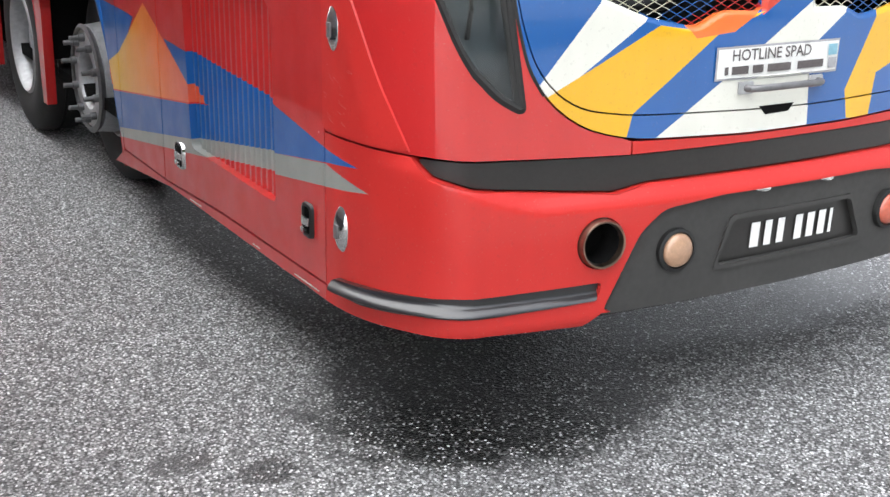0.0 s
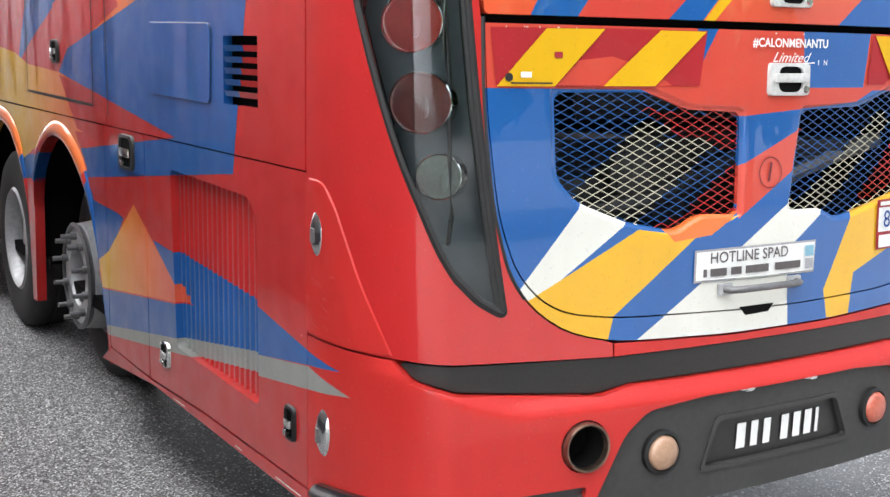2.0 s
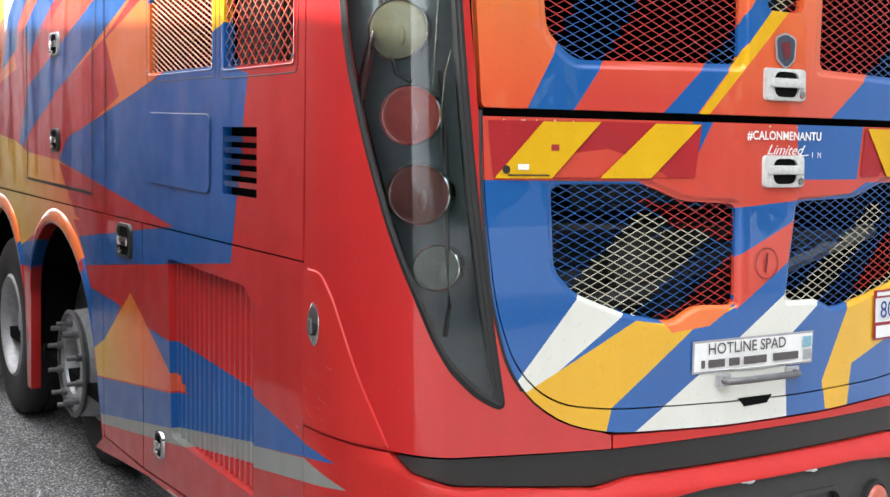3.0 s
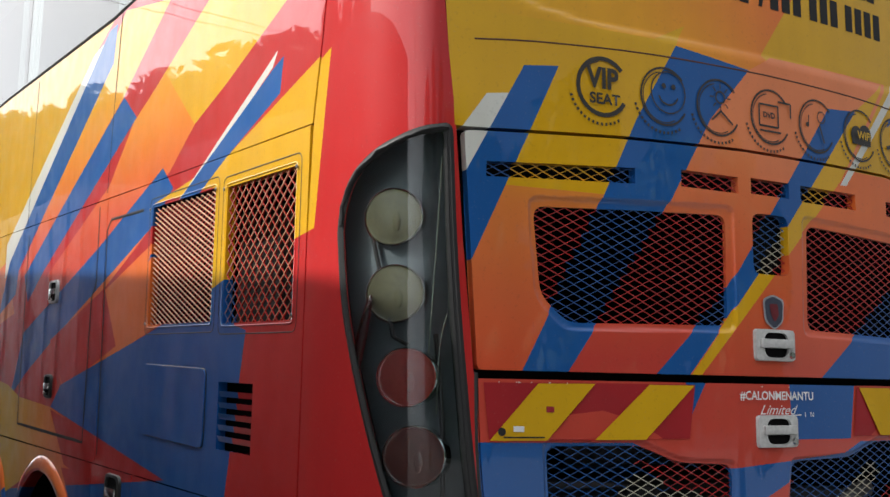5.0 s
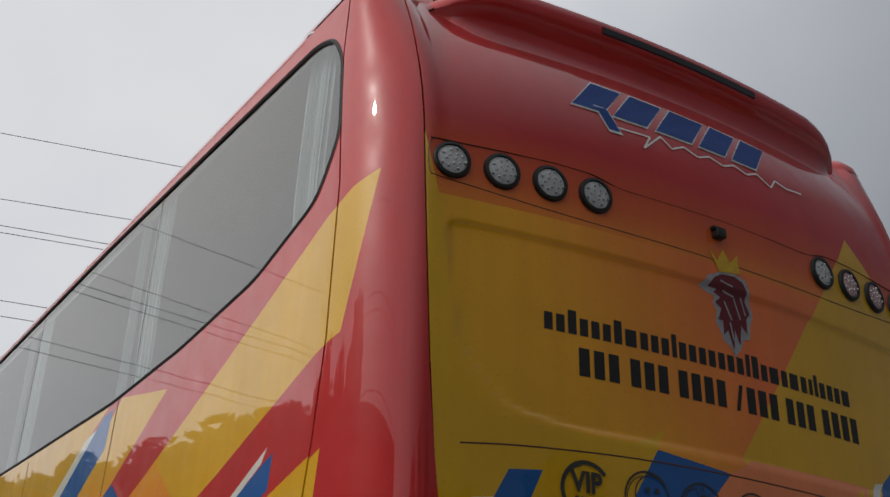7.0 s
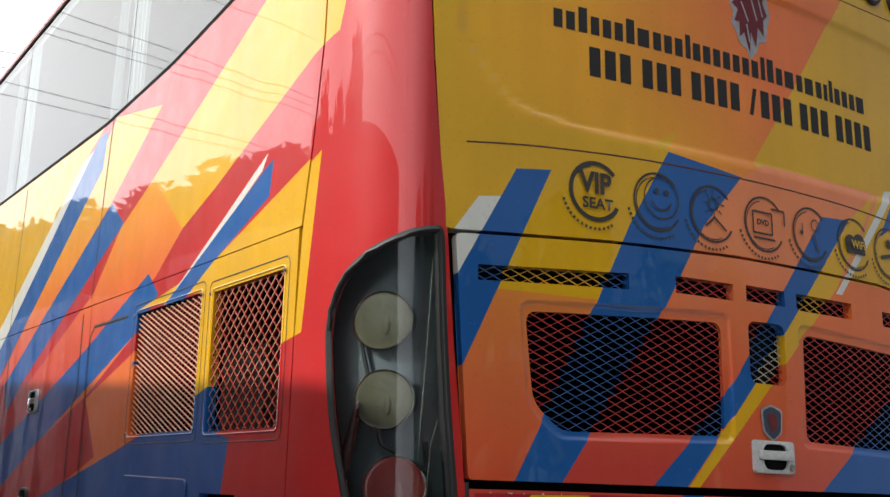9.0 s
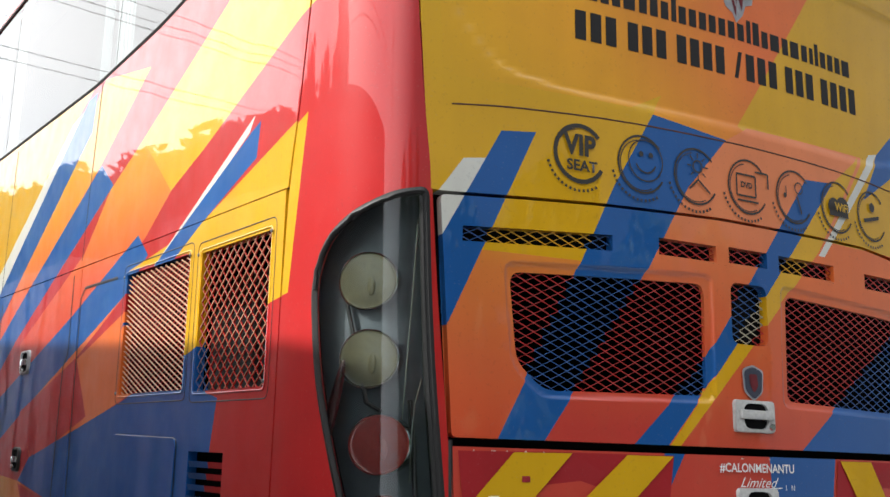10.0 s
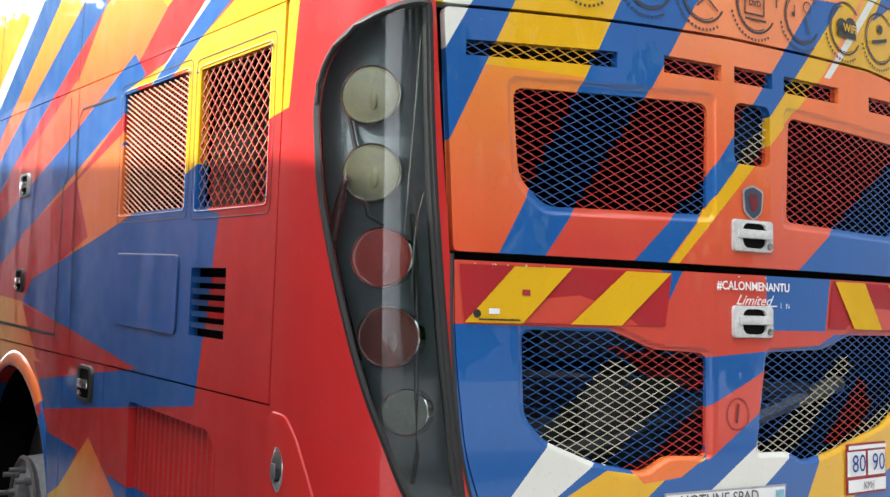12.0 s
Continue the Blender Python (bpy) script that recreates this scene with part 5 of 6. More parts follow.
for k in range(20):
    u, z = rng.uniform(-1.50, -1.37), rng.uniform(0.84, 1.0)
    if u > -1.335 - 0.5 * (z - 0.97) * -1 - 0.03:
        u -= 0.08
    d = rng.uniform(0.004, 0.018)
    marks.append((scratch_mat, line((u, z), (u + d, z - d * rng.uniform(0.2, 0.7)), 0.0010)))
for k in range(26):
    u, z = rng.gauss(-1.36, 0.07), rng.gauss(0.68, 0.06)
    marks.append((scratch_mat, arc(u, z, rng.uniform(0.0012, 0.003), 0, 300, 5)))
flat("scratch", [(m_, p) for m_, p in marks if p[0][1] > 0.80], bus, out=0.0125, label="pale scratches in the red paint")
chips = []
for k in range(9):
    u = rng.uniform(-0.94, -0.6) if k < 7 else rng.uniform(-0.15, 0.15)
    w = rng.uniform(0.003, 0.010)
    chips.append((chip_mat, [(u, 1.630), (u + w, 1.631), (u + w * 0.8, 1.6335), (u + w * 0.2, 1.634)]))
flat("paint_chip", chips, bus, out=0.0095, label="chipped pale paint along the door edge")
for u, z in ((-1.626, 2.215), (-1.626, 1.80), (-2.175, 2.215), (-2.25, 2.225), (-2.92, 2.225), (-2.92, 1.80)):
    part("screw", bm_lathe([(0.0, 0.004), (0.005, 0.0035), (0.006, 0.0)], facing(u, z, 0.006), 10), stud_steel, engine_side)

# ---- round lamps high on the tail ----
for u in (-1.02, -0.857, -0.692, -0.527, 0.506, 0.67, 0.836, 1.0):
    m = facing(u, 3.378, 0.002)
    lamp = part("marker_lamp", bm_lathe([(0.0, 0.012), (0.03, 0.011), (0.047, 0.006), (0.047, -0.01)], m), led_pink if u in (0.67, 0.836) else led_white, bus, "round LED marker lamp in a black ring")
    part("rim", bm_lathe([(0.046, 0.004), (0.049, 0.012), (0.058, 0.010), (0.062, -0.004)], m), seal, lamp)
    for k in range(14):
        a = k * 2.4
        rr = 0.011 * math.sqrt(k + 0.5)
        part("led", bm_lathe([(0.0, 0.004), (0.004, 0.003), (0.0052, 0.0)], m @ Matrix.Translation((rr * math.cos(a), rr * math.sin(a), 0.0105)), 8), chrome, lamp)
m = facing(-0.03, 3.368, 0.012)
cam_box = part("rear_camera", bm_box(0.04, 0.03, 0.035, 0.006, m), black_plastic, bus, "small black reversing camera")
part("camera_bracket", bm_box(0.055, 0.012, 0.03, 0.003, m @ pose(0.0, 0.02, -0.008)), seal, cam_box)

# ---- handles, locks, latches ----
def pull_handle(u, z):
    m = facing(u, z, 0.0)
    h = new("door_handle")
    h.parent = bus
    tagged(h, "white plastic flush pull handle with a lock")
    bm = bmesh.new()
    outer = [Vector((x, y, 0)) for x, y in rounded(rect(-0.082, -0.046, 0.082, 0.046), 0.014)]
    inner = [Vector((x, y, 0)) for x, y in rounded(rect(-0.05, -0.036, 0.05, 0.036), 0.028)]
    rows = []
    for loop, hgt in ((outer, 0.0), (outer, 0.01), (inner, 0.013), (inner, -0.03)):
        k = 0.97 if (loop is outer and hgt > 0) else 1.0
        rows.append([bm.verts.new(m @ Vector((p.x * k, p.y * k, hgt))) for p in loop])
    for a, b in zip(rows, rows[1:]):
        for i in range(len(a)):
            bm.faces.new((a[i], a[(i + 1) % len(a)], b[(i + 1) % len(a)], b[i]))
    part("bezel", bm, handle_white, h)
    part("cup", bm_box(0.104, 0.076, 0.004, 0.0, m @ pose(0, 0, 0.004)), dark, h)
    part("grip", bm_box(0.135, 0.026, 0.012, 0.005, m @ pose(0, 0.004, 0.016)), handle_white, h)
    part("lock_barrel", bm_lathe([(0.0, 0.018), (0.009, 0.018), (0.011, 0.012)], m @ pose(0.062, -0.028, 0), 16), chrome, h)
    return h


handle_white = plain("greyed_white_plastic", (0.62, 0.62, 0.6), 0.45, 0.0, 80, 0.3)
pull_handle(0.0, 1.752)
pull_handle(0.0, 1.506)


def oval_lock(u, z):
    m = facing(u, z, 0.0)
    h = part("lock_cover", bm_lathe([(0.0, 0.018), (0.5, 0.016), (0.85, 0.008), (1.0, 0.0)], m @ Matrix.Diagonal((0.034, 0.066, 1, 1))), chrome, bus, "chrome oval lock cover")
    part("key_slot", bm_box(0.02, 0.04, 0.006, 0.002, m @ pose(0, -0.004, 0.018)), stud_steel, h)


oval_lock(-1.497, 1.083)
oval_lock(-1.478, 0.535)


def paddle_latch(u, z, w=0.10, h=0.13, cup=None):
    m = facing(u, z, 0.0)
    top = new("paddle_latch")
    top.parent = bus
    tagged(top, "black recessed latch with a chrome paddle")
    bm = bmesh.new()
    rows = []
    for k, hgt in ((1.0, 0.0), (0.95, 0.010), (0.74, 0.012), (0.66, -0.012)):
        rows.append([bm.verts.new(m @ Vector((x * k, y * (1 - (1 - k) * 0.7), hgt))) for x, y in rounded(rect(-w / 2, -h / 2, w / 2, h / 2), min(w, h) * 0.3)])
    for a, b in zip(rows, rows[1:]):
        for i in range(len(a)):
            bm.faces.new((a[i], a[(i + 1) % len(a)], b[(i + 1) % len(a)], b[i]))
    part("recess_frame", bm, cup or seal, top)
    part("cup", bm_box(w * 0.72, h * 0.82, 0.004, 0.0, m @ pose(0, 0, 0.002)), dark, top)
    part("paddle", bm_box(w * 0.62, h * 0.26, 0.012, 0.005, m @ pose(0, 0, 0.012)), chrome, top)
    part("hinge", bm_lathe([(0.0, 0.02), (0.010, 0.018), (0.012, 0.0)], m @ pose(-w * 0.22, -h * 0.28, 0), 14), chrome, top)


paddle_latch(-3.23, 1.155, 0.20, 0.14)
paddle_latch(-1.665, 0.505, 0.07, 0.105)
paddle_latch(-2.80, 0.44, 0.10, 0.10, chrome)
paddle_latch(-4.35, 1.535, 0.14, 0.11)
paddle_latch(-4.34, 1.98, 0.17, 0.11, steel)
m = facing(-0.09, 0.925, 0.0)
bar = part("bar_handle", bm_tube([m @ Vector((x, y, h)) for x, y, h in ((-0.14, 0, 0), (-0.135, 0, 0.03), (-0.11, 0.002, 0.045), (0.11, 0.002, 0.045), (0.135, 0, 0.03), (0.14, 0, 0))], 0.010, 10), stud_steel, bus, "grey metal bar handle on the engine door")
for x in (-0.135, 0.135):
    part("foot", bm_box(0.05, 0.035, 0.012, 0.004, m @ pose(x, 0, 0.006)), steel, bar)
# hand notch as a flat black patch: the hollow's shade is painted on
flat("notch_shade", [(dark, [(-0.165, 0.868), (-0.03, 0.868), (-0.05, 0.845), (-0.14, 0.842)])], bus, out=0.003)

# ---- wheels ----
def wheel(y, x, name, dished):
    m = Matrix.Translation((x, y, 0.44)) @ Matrix.Rotation(radians(-90), 4, "Y")
    w = new(name)
    w.parent = bus
    tagged(w, "dark truck wheel with silver rim" if dished else "rear wheel with bare silver hub and studs")
    R = 0.52
    part("tyre", bm_lathe([(0.29, 0.0), (0.31, 0.012), (0.40, 0.02), (0.47, 0.012), (0.505, -0.01), (R, -0.04), (R, -0.10), (R - 0.008, -0.105), (R - 0.008, -0.115), (R, -0.12), (R, -0.2), (0.50, -0.24), (0.42, -0.26), (0.29, -0.25)], m, 56), rubber, w)
    if dished:
        part("rim", bm_lathe([(0.30, 0.006), (0.285, 0.018), (0.27, 0.004), (0.262, -0.06), (0.25, -0.12), (0.2, -0.14), (0.12, -0.135), (0.11, -0.05), (0.0, -0.045)], m, 48), steel, w)
    else:
        hub = part("rim", bm_lathe([(0.30, 0.004), (0.285, 0.016), (0.27, 0.0), (0.262, -0.03), (0.27, 0.04), (0.262, 0.10), (0.262, 0.108), (0.24, 0.115), (0.238, 0.13), (0.15, 0.132), (0.142, 0.12), (0.14, 0.04), (0.0, 0.03)], m, 48), steel, w)
        part("hub_ring", bm_lathe([(0.252, 0.11), (0.252, 0.125), (0.262, 0.125), (0.266, 0.135), (0.25, 0.145), (0.236, 0.14)], m, 48), stud_steel, hub)
        for k in range(10):
            a = 2 * math.pi * k / 10
            part("stud", bm_lathe([(0.0, 0.205), (0.012, 0.204), (0.012, 0.16), (0.019, 0.158), (0.019, 0.132)], m @ Matrix.Translation((0.2 * math.cos(a), 0.2 * math.sin(a), 0)), 10), stud_steel, hub)
    return w


wheel(3.42, -1.03, "wheel", False)
wheel(4.72, -1.18, "wheel", True)
wheel(3.42, 1.23, "wheel", True)
wheel(4.72, 1.23, "wheel", True)
part("axle", bm_lathe([(0.08, -1.1), (0.08, 1.1)], pose(0, 3.42, 0.44, 0, 90, 0)), dark, bus)
for y0 in (3.42, 4.72):
    bm = bmesh.new()
    vs = []
    for k in range(13):
        a = radians(180 * k / 12)
        vs.append([bm.verts.new((x, y0 + 0.75 * math.cos(a), 0.45 + 0.78 * math.sin(a))) for x in (-1.2, -0.55)])
    for a, b in zip(vs, vs[1:]):
        bm.faces.new((a[0], a[1], b[1], b[0]))
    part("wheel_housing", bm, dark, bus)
part("mud_flap", bm_box(0.5, 0.02, 0.4, 0.004, pose(-0.9, 4.07, 0.55)), rubber, bus)

# ---- stickers and lettering ----
haz = flat("reflective_sticker", [(hazard_red, [(-0.957, 1.630), (-0.64, 1.634), (-0.308, 1.634), (-0.331, 1.489), (-0.64, 1.486), (-0.942, 1.486)])], bus, label="red and yellow diagonal reflective sticker")
for p in ([(-0.806, 1.630), (-0.637, 1.632), (-0.782, 1.486), (-0.942, 1.486)], [(-0.465, 1.632), (-0.312, 1.632), (-0.48, 1.487), (-0.64, 1.487)]):
    flat("sticker_stripe", [(hazard_yellow, p)], haz, out=0.0065)
flat("sticker_mark", [(red_ink, rect(-0.785, 1.557, -0.762, 1.572))], haz, out=0.009)
flat("sticker_mark", [(white_ink, rect(-0.878, 1.508, -0.848, 1.522))], haz, out=0.009)
flat("sticker_mark", [(ink, rect(-0.905, 1.492, -0.79, 1.496))], haz, out=0.009)
flat("sticker_mark", [(ink, arc(-0.91, 1.508, 0.011, 0, 330, 10))], haz, out=0.009)
haz2 = flat("reflective_sticker", [(hazard_red, [(0.367, 1.636), (0.66, 1.634), (0.957, 1.630), (0.942, 1.486), (0.66, 1.487), (0.345, 1.490)])], bus, label="red and yellow diagonal reflective sticker")
for p in ([(0.375, 1.634), (0.534, 1.634), (0.63, 1.489), (0.475, 1.490)], [(0.67, 1.633), (0.83, 1.632), (0.93, 1.488), (0.77, 1.488)]):
    flat("sticker_stripe", [(hazard_yellow, p)], haz2, out=0.0065)

sign = flat("notice_sticker", [(grey_ink, [(-0.332, 1.040), (-0.1, 1.041), (0.139, 1.040), (0.133, 0.945), (-0.1, 0.946), (-0.335, 0.949)]), (white_ink, [(-0.326, 1.034), (-0.1, 1.035), (0.133, 1.034), (0.128, 0.951), (-0.1, 0.952), (-0.329, 0.955)])], bus, label="white notice sticker with grey lettering")
gink = plain("dark_grey_ink", (0.11, 0.095, 0.095), 0.5)
words("notice_lettering", "HOTLINE SPAD", -0.13, 1.014, 0.044, gink, sign, out=0.007, bold=0.0004)
for k, (a, b) in enumerate(((-0.305, -0.292), (-0.28, -0.22), (-0.205, -0.165), (-0.15, -0.06), (-0.035, 0.07))):
    flat("notice_bar", [(gink, rect(a, 0.964, b, 0.986))], sign, out=0.009)
flat("notice_picture", [(sky_ink, rect(0.088, 0.995, 0.125, 1.026))], sign, out=0.009)
flat("notice_picture", [(grey_ink, rect(0.09, 0.958, 0.124, 0.988))], sign, out=0.009)

words("slogan_lettering", "#CALONMENANTU", 0.005, 1.606, 0.034, white_ink, bus, label="white slogan lettering", bold=0.0006, out=0.007)
words("slogan_script", "Limited", 0.0, 1.566, 0.040, white_ink, bus, label="white slanting script", wide=1.2, shear=0.5, out=0.007)
flat("script_stroke", [(white_ink, line((-0.055, 1.546), (0.10, 1.553), 0.003))], bus, out=0.0075)
words("slogan_end", "I   N", 0.135, 1.553, 0.022, white_ink, bus, out=0.007)

badge_grey = plain("badge_grey", (0.05, 0.06, 0.09), 0.4)
flat("crest_badge", [(grey_ink, rounded([(-0.042, 1.885), (0.0, 1.90), (0.046, 1.885), (0.04, 1.82), (0.003, 1.795), (-0.036, 1.82)], 0.012)), (badge_grey, rounded([(-0.036, 1.88), (0.0, 1.894), (0.04, 1.88), (0.034, 1.823), (0.003, 1.80), (-0.03, 1.823)], 0.012)), (maroon_ink, rounded([(-0.018, 1.872), (0.016, 1.872), (0.02, 1.84), (0.002, 1.818), (-0.012, 1.84)], 0.008))], bus, label="small shield badge in blue and red")
flat("round_stamp", [(maroon_ink, ring(-0.06, 1.245, 0.045, 0.003, 0, 359, 28))], bus, out=0.004, label="faint round stamp on the door pillar")
flat("round_stamp_mark", [(maroon_ink, line((-0.065, 1.22), (-0.058, 1.275), 0.008))], bus, out=0.004)
speed = flat("speed_sticker", [(red_ink, rect(0.425, 0.985, 0.645, 1.14)), (white_ink, rect(0.432, 1.04, 0.53, 1.115)), (white_ink, rect(0.54, 1.04, 0.638, 1.115)), (white_ink, rect(0.432, 0.992, 0.638, 1.03)), (white_ink, rect(0.432, 1.122, 0.638, 1.134))], bus, label="white and red speed limit sticker")
words("speed_figure", "80", 0.481, 1.077, 0.075, blue_ink, speed, out=0.014)
words("speed_figure", "90", 0.589, 1.077, 0.075, blue_ink, speed, out=0.014)
words("speed_unit", "KM/J", 0.535, 1.011, 0.03, ink, speed, out=0.014)

# contact lines: plain bars in place of the address and the numbers
u = -0.715
for k in range(32):
    w = 0.024 if k in (11, 19, 26, 27) else 0.052 if k in (7, 24, 31, 22) else 0.036
    hgt = 0.075 if k in (2, 6, 11, 19, 20, 27) else 0.055
    flat("contact_bar", [(ink, [(u, 2.900), (u + w * 0.8, 2.900), (u + w * 0.8, 2.900 + hgt), (u, 2.900 + hgt)])], bus, out=-0.0098)
    u += w + 0.0045
u = -0.60
for k, ch in enumerate("000 000 0000 / 000 000 0000"):
    if ch == " ":
        u += 0.026
        continue
    w = 0.046
    sl = 0.02 if ch == "/" else 0.0
    if ch == "/":
        w = 0.02
    flat("contact_bar", [(ink, [(u, 2.775), (u + w * 0.8, 2.775), (u + w * 0.8 + sl, 2.862), (u + sl, 2.862)])], bus, out=-0.0098)
    u += w + 0.006

# maker's name as plain shapes: blue blocks edged in white, over a looping line
def badge_block(pts, d=0.010):
    flat("name_block", [(white_ink, grown(pts, d)), (blue_ink, pts)], bus, out=0.0065)


for u, w in ((-0.54, 0.165), (-0.375, 0.18), (-0.195, 0.20), (0.0, 0.165), (0.16, 0.165)):
    badge_block([(u - 0.035, 3.725), (u + w - 0.075, 3.725), (u + w + 0.04, 3.862), (u + 0.085, 3.866)], 0.008)
badge_block([(-0.445, 3.655), (-0.40, 3.655), (-0.43, 3.74), (-0.475, 3.74)])
pts = [(-0.40, 3.675), (-0.27, 3.68), (-0.31, 3.62), (-0.22, 3.70), (-0.18, 3.66), (-0.12, 3.69), (-0.06, 3.665), (0.0, 3.69), (0.06, 3.67), (0.12, 3.695), (0.18, 3.675), (0.24, 3.70), (0.30, 3.66), (0.34, 3.705), (0.40, 3.69), (0.49, 3.70)]
flat("name_script", [(white_ink, line(a, b, 0.007)) for a, b in zip(pts, pts[1:])], bus, out=0.0065, lift=0.0001, label="white looping script line")

# heraldic head, simplified to plain shapes
def decal(name, poly, material, parent, lift, label=""):
    """A sticker that follows the sunk field."""
    return skin(name, poly, material, parent, painted=False, out=lambda u, z: recess(u, z) + lift, thick=0, step=0.02, zstep=0.012, label=label)


emblem = decal("emblem", [(-0.125, 3.172), (-0.10, 3.19), (-0.085, 3.215), (-0.055, 3.225), (-0.03, 3.24), (0.04, 3.245), (0.085, 3.235), (0.10, 3.20), (0.105, 3.16), (0.115, 3.12), (0.10, 3.08), (0.09, 3.03), (0.06, 3.02), (0.045, 2.985), (0.015, 2.955), (0.0, 2.985), (-0.03, 3.0), (-0.04, 3.03), (-0.06, 3.06), (-0.05, 3.10), (-0.065, 3.125), (-0.055, 3.15), (-0.09, 3.155)], grey_ink, bus, 0.0012, "maroon heraldic head emblem with a yellow crown")
decal("emblem_head", [(-0.088, 3.176), (-0.06, 3.21), (-0.025, 3.23), (0.035, 3.235), (0.07, 3.222), (0.088, 3.19), (0.082, 3.16), (0.100, 3.12), (0.082, 3.10), (0.080, 3.045), (0.055, 3.07), (0.042, 3.0), (0.022, 3.05), (0.014, 2.975), (-0.008, 3.04), (-0.028, 3.02), (-0.026, 3.07), (-0.048, 3.07), (-0.030, 3.11), (-0.055, 3.128), (-0.030, 3.15), (-0.06, 3.163), (-0.045, 3.175)], maroon_ink, emblem, 0.0024)
for a, b in (((-0.035, 3.205), (0.02, 3.195)), ((-0.015, 3.14), (0.012, 3.08)), ((0.03, 3.16), (0.052, 3.09)), ((0.062, 3.17), (0.078, 3.11)), ((0.004, 3.07), (0.014, 3.01)), ((-0.02, 3.175), (0.03, 3.165))):
    decal("emblem_stroke", line(a, b, 0.006), grey_ink, emblem, 0.0034)
flat("emblem_crown", [(yellow_ink, [(-0.075, 3.315), (-0.04, 3.275), (-0.01, 3.322), (0.018, 3.28), (0.055, 3.318), (0.06, 3.25), (-0.035, 3.236)])], bus, out=0.003)

# row of round service icons
icon_ink = plain("faded_black_ink", (0.045, 0.04, 0.036), 0.5, coat=0.3)
for k, u in enumerate((-0.597, -0.389, -0.19, 0.02, 0.228, 0.445, 0.64)):
    z = 2.437 - 0.006 * (k > 1)
    pieces = [(icon_ink, ring(u, z, 0.085, 0.0125 if k == 0 else 0.006, 40, 330, 30)), (icon_ink, ring(u - 0.003, z - 0.003, 0.074, 0.003, 100, 300, 22))]
    pieces += [(icon_ink, ring(u - 0.004, z - 0.004, 0.105, 0.008, a_, a_ + 4, 2)) for a_ in range(195, 300, 8)]
    if k == 1:
        pieces += [(icon_ink, ring(u + 0.012, z + 0.012, 0.062, 0.004, 0, 359, 24)), (icon_ink, ring(u + 0.012, z + 0.012, 0.038, 0.005, 200, 340, 12)), (icon_ink, arc(u - 0.004, z + 0.03, 0.008, 0, 330, 8)), (icon_ink, arc(u + 0.03, z + 0.03, 0.008, 0, 330, 8))]
    if k == 2:
        pieces += [(icon_ink, ring(u + 0.005, z + 0.03, 0.02, 0.005, 0, 359, 16))] + [(icon_ink, line((u + 0.005 + 0.025 * math.cos(a), z + 0.03 + 0.025 * math.sin(a)), (u + 0.005 + 0.04 * math.cos(a), z + 0.03 + 0.04 * math.sin(a)), 0.004)) for a in [j * 0.785 for j in range(8)]] + [(icon_ink, line((u - 0.03, z - 0.04), (u + 0.005, z - 0.01), 0.006)), (icon_ink, line((u + 0.005, z - 0.01), (u + 0.05, z - 0.045), 0.006))]
    if k == 3:
        pieces += [(icon_ink, line(a, b, 0.006)) for a, b in (((u - 0.05, z + 0.035), (u + 0.03, z + 0.035)), ((u + 0.03, z + 0.035), (u + 0.03, z - 0.03)), ((u + 0.03, z - 0.03), (u - 0.05, z - 0.03)), ((u - 0.05, z - 0.03), (u - 0.05, z + 0.035)), ((u + 0.03, z + 0.05), (u + 0.085, z + 0.05)), ((u + 0.085, z + 0.05), (u + 0.085, z + 0.005)), ((u - 0.05, z - 0.045), (u + 0.04, z - 0.045)))]
    if k == 4:
        pieces += [(icon_ink, line((u - 0.04, z), (u - 0.04, z + 0.03), 0.004)), (icon_ink, arc(u - 0.046, z, 0.008, 0, 330, 8)), (icon_ink, ring(u + 0.02, z + 0.03, 0.02, 0.004, 0, 359, 14)), (icon_ink, line((u + 0.01, z + 0.005), (u + 0.03, z - 0.05), 0.006))]
    if k == 5:
        pieces += [(icon_ink, arc(u - 0.02, z, 0.03, 0, 345, 14)), (icon_ink, arc(u + 0.025, z + 0.004, 0.034, 0, 345, 14)), (icon_ink, rect(u - 0.045, z - 0.03, u + 0.055, z))]
    if k == 6:
        pieces += [(icon_ink, line((u - 0.05, z - 0.02), (u + 0.04, z), 0.012)), (icon_ink, arc(u + 0.0, z + 0.03, 0.016, 0, 345, 12))]
    icon = flat("service_icon", [(a, b) for a, b in pieces], bus, out=0.003, lift=0.0001, label="round black service icon")
    if k == 0:
        words("icon_lettering", "VIP", u - 0.002, z + 0.02, 0.080, icon_ink, icon, bold=0.003, wide=0.9)
        words("icon_lettering", "SEAT", u + 0.004, z - 0.036, 0.042, icon_ink, icon, bold=0.0012, wide=1.05)
    if k == 3:
        words("icon_lettering", "DVD", u - 0.01, z + 0.003, 0.024, icon_ink, icon, bold=0.001)
    if k == 5:
        words("icon_lettering", "WiFi", u + 0.004, z - 0.004, 0.036, yellow_ink, icon, out=0.016, bold=0.001)

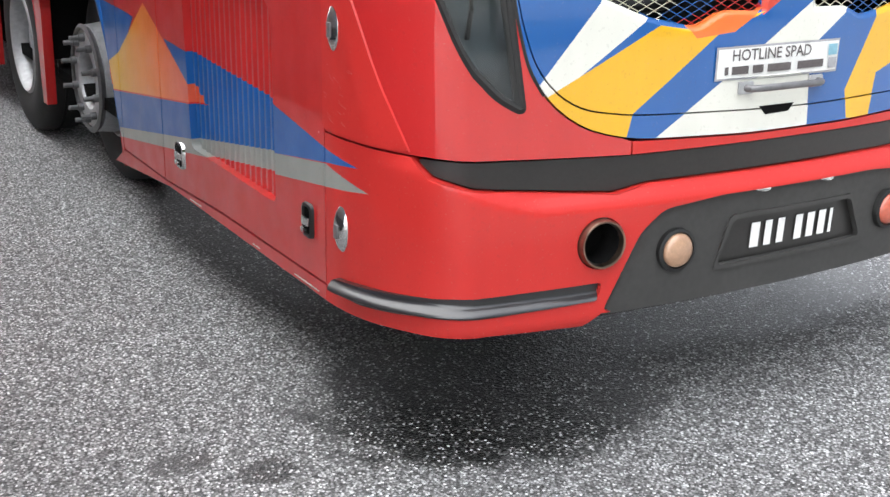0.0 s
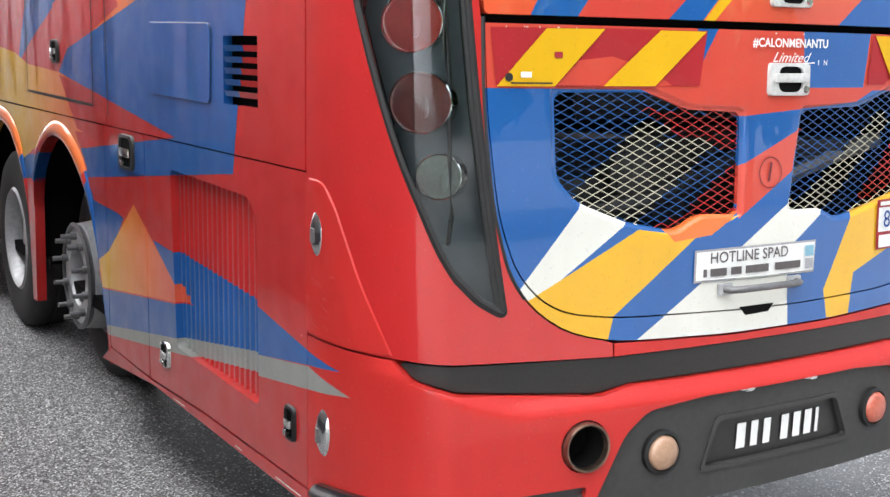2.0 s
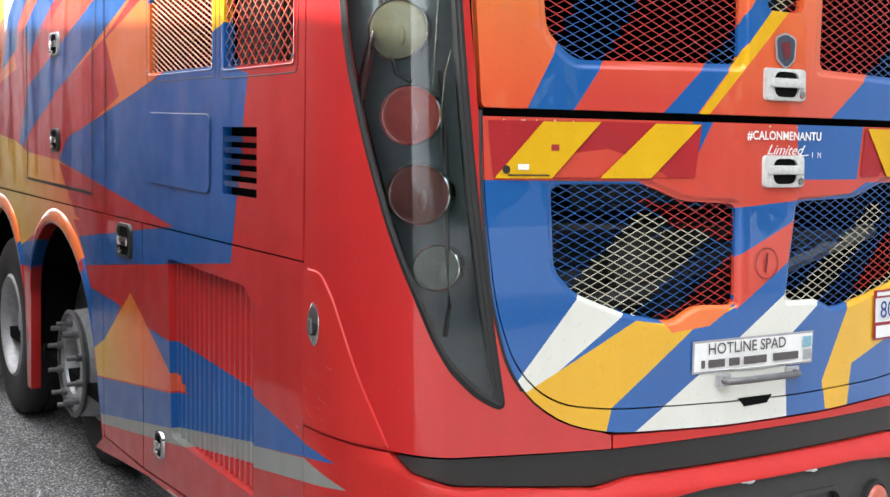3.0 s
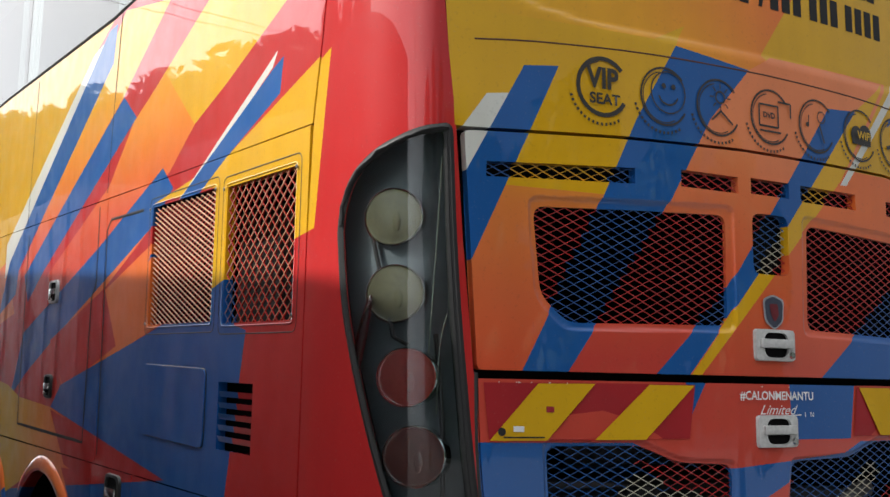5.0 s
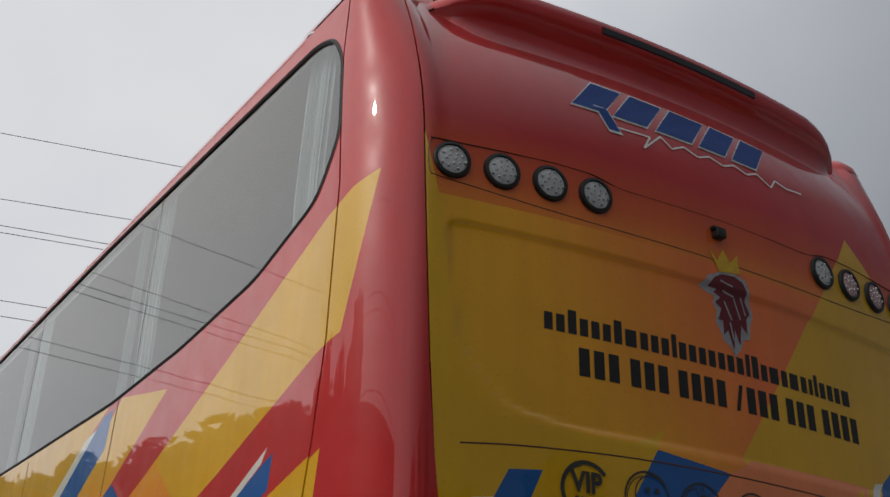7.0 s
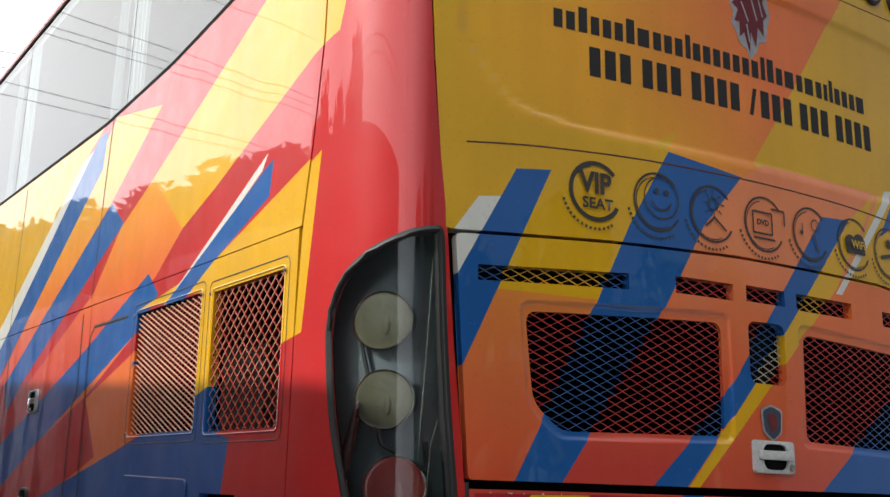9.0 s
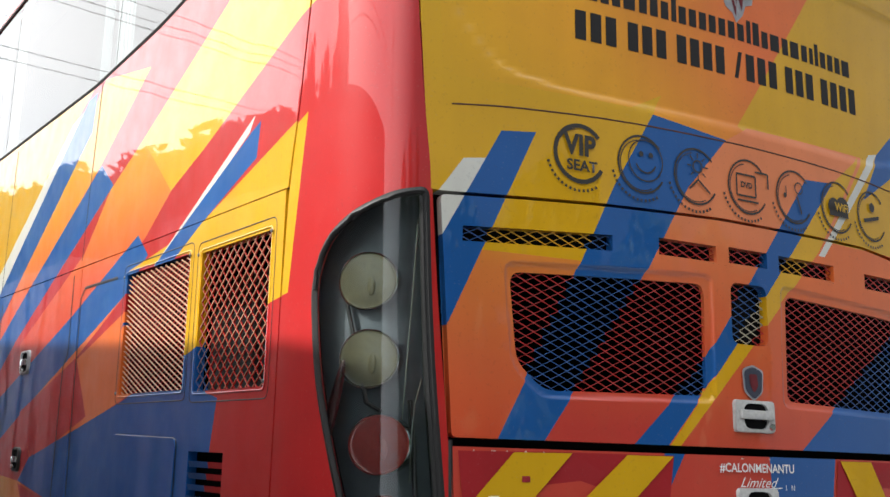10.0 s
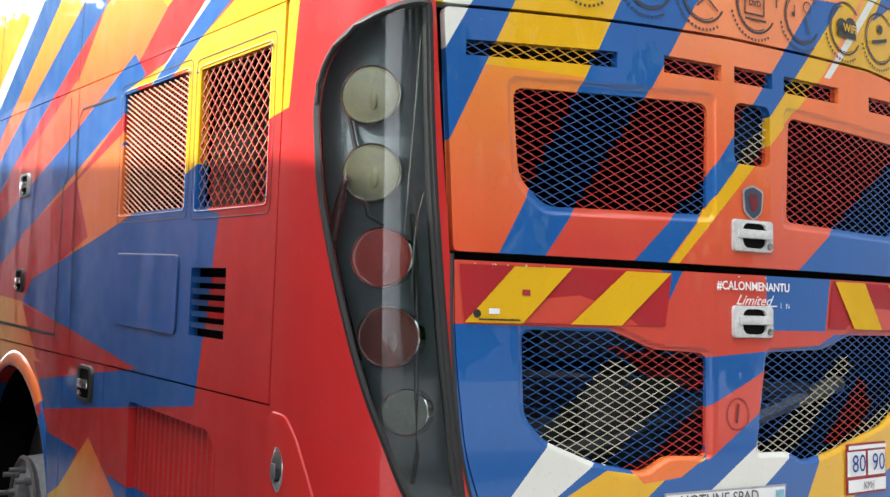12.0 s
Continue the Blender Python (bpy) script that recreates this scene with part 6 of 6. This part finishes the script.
# ---- around the yard: trees that the paint mirrors, a row added behind, wires ----
def tree(x, y, height, spread, seed):
    rng = random.Random(seed)
    top = tagged(new("tree"), "broad dark green tree out of view at the yard's edge", "tree", "trees round the yard")
    top.location = (x, y, GROUND)
    pts = [(0, 0, 0), (0.05, 0.02, height * 0.2), (0.0, 0.1, height * 0.45), (0.1, 0.0, height * 0.7)]
    bm = bm_tube(pts, 0.16, 10)
    for k in range(6):
        a = rng.random() * 6.28
        z = height * (0.3 + 0.07 * k)
        r = spread * 0.6
        br = bm_tube([(0, 0.05, z), (r * 0.5 * math.cos(a), r * 0.5 * math.sin(a), z + 0.5), (r * math.cos(a), r * math.sin(a), z + height * 0.14)], 0.06, 6)
        bm = bm_join(bm, br)
    part("trunk", bm, bark, top)
    vs, fs = [], []
    blobs = []
    for k in range(26):
        a, h = rng.random() * 6.28, rng.random()
        r = spread * (0.25 + 0.75 * rng.random()) * math.sin(math.pi * (0.15 + 0.8 * h))
        blobs.append((r * math.cos(a), r * math.sin(a), height * (0.3 + 0.62 * h), spread * (0.22 + 0.2 * rng.random())))
    for k in range(5200):
        bx, by, bz, br_ = blobs[rng.randrange(len(blobs))]
        v = Vector((rng.gauss(0, 1), rng.gauss(0, 1), rng.gauss(0, 0.8))).normalized() * br_ * (0.6 + 0.5 * rng.random())
        c = Vector((bx, by, bz)) + v
        t1 = Vector((rng.gauss(0, 1), rng.gauss(0, 1), rng.gauss(0, 1))).normalized()
        t2 = t1.orthogonal().normalized()
        s = 0.16 + 0.18 * rng.random()
        i = len(vs)
        vs += [c - t1 * s, c + t2 * s * 0.5, c + t1 * s, c - t2 * s * 0.5]
        fs.append((i, i + 1, i + 2, i + 3))
    part("crown", (vs, [], fs), leaf, top, smooth=False)
    return top


# the last seven, unseen behind, are added to keep low sky off the tail
for k, (x, y, h, s) in enumerate([(-11.0 - 0.4 * (j % 2), 13.0 + 3.3 * j, 8.2 + 0.135 * 3.3 * j + 0.35 * math.sin(j * 2.3), 3.0) for j in range(15)] + [(-11.3, 1.4, 5.0, 2.2), (-11.0, 4.2, 7.3, 2.3), (-11.2, 7.2, 7.0, 2.4), (-11.0, 10.2, 6.6, 2.6)] + [(-8 + 3.4 * j, -13.5 - 0.8 * (j % 2), 7.0 + 0.5 * math.sin(j * 1.7), 2.7) for j in range(7)]):
    tree(x, y, h, s, k + 3)


def cable(a, b, sag, name="power_line", r=0.02):
    pts = [Vector(a).lerp(Vector(b), k / 24) - Vector((0, 0, sag * 4 * (k / 24) * (1 - k / 24))) for k in range(25)]
    tagged(part(name, bm_tube(pts, r, 5), wire_black, None), "thin dark overhead power line against the sky", "power line", "power lines")


for za, zb in ((33.1, 45.5), (28.5, 40.8), (28.1, 37.2), (27.4, 37.0), (24.2, 30.9), (23.6, 29.4)):
    cable((-40, 70, za), (70, 70, zb), 0.0, r=0.024)


def pole(x, y, h):
    bm = bm_join(bm_lathe([(0.22, 0.0), (0.12, h), (0.0, h)], pose(x, y, GROUND), 12), *[bm_box(2.4, 0.1, 0.12, 0.01, pose(x, y, z)) for z in (h - 0.5, h - 3.0)])
    tagged(part("power_pole", bm, plain("pole_concrete", (0.3, 0.29, 0.27), 0.85), None), "tall grey concrete power pole with cross arms", "power pole", "power poles")


pole(-40, 70, 34.0)
pole(70, 70, 46.0)
for x, y in ((-24, -20), (-30, 70)):
    pole(x, y, 18.5)
for dz in (0, 2.2, 2.7, 5.5):
    cable((-24, -20, 11 + dz), (-30, 70, 12 + dz), 0.8)

# the box lorry parked alongside: its straight roof shades the lower half of the coach and shows in the paint
lorry = tagged(new("box_lorry"), "grey box lorry with added dark skirts parked alongside", "lorry", "lorries parked in a row")
lorry.location = (-4.31, 2.2, GROUND)
lorry.rotation_euler = (0, 0, radians(-4.8))
box_paint = plain("faded_lorry_paint", (0.05, 0.062, 0.08), 0.55, grain=6, amount=0.4)
cargo_paint = plain("grey_cargo_paint", (0.17, 0.195, 0.22), 0.5, grain=6, amount=0.4)
cargo = part("cargo_box", bm_box(2.45, 7.25, 2.4, 0.04, pose(0, 0.375, 2.16)), cargo_paint, lorry)
for k in range(12):
    part("side_rib", bm_box(0.03, 0.06, 2.25, 0.01, pose(1.235, -3.1 + 0.62 * k, 2.14)), cargo_paint, cargo)
part("cab", bm_box(2.2, 1.6, 2.1, 0.18, pose(0, 4.9, 1.7)), box_paint, lorry)
part("windscreen", bm_box(1.9, 0.05, 0.8, 0.02, pose(0, 5.69, 2.2)), window_glass, lorry)
# skirts added to keep sunlit ground beyond the lorry out of the paint
for x in (-1.14, 1.14):
    part("skirt_screen", bm_box(0.04, 7.0, 0.76, 0.01, pose(x, 0.3, 0.62)), box_paint, lorry, "added skirt panel that hides sunlit ground")
part("chassis", bm_box(0.9, 8.6, 0.25, 0.02, pose(0, 1.2, 0.8)), dark, lorry)
for x in (-0.93, 0.93):
    for y in (-1.9, 4.75):
        part("wheel", bm_lathe([(0.0, 0.12), (0.24, 0.11), (0.27, 0.13), (0.44, 0.12), (0.46, 0.08), (0.46, -0.08), (0.44, -0.12), (0.0, -0.12)], pose(x, y, 0.46, 0, 90, 0), 32), rubber, lorry)
for y in (11.5, 20.8):
    copy_thing(lorry, pose(-3.9 - 0.15 * (y > 12), y, GROUND))
# unseen wall, added to block the bright low sky under the crowns
wall_mat = plain("weathered_render", (0.14, 0.135, 0.13), 0.85, grain=8, amount=0.6)
bm = bm_join(bm_box(0.2, 40, 2.6, 0.02, pose(-9.9, 30.5, GROUND + 1.3)), bm_box(0.3, 40.1, 0.12, 0.02, pose(-9.9, 30.5, GROUND + 2.66)))
tagged(part("screen_wall", bm, wall_mat, None), "unseen grey rendered wall added to screen low sky", "wall", kind="structure")
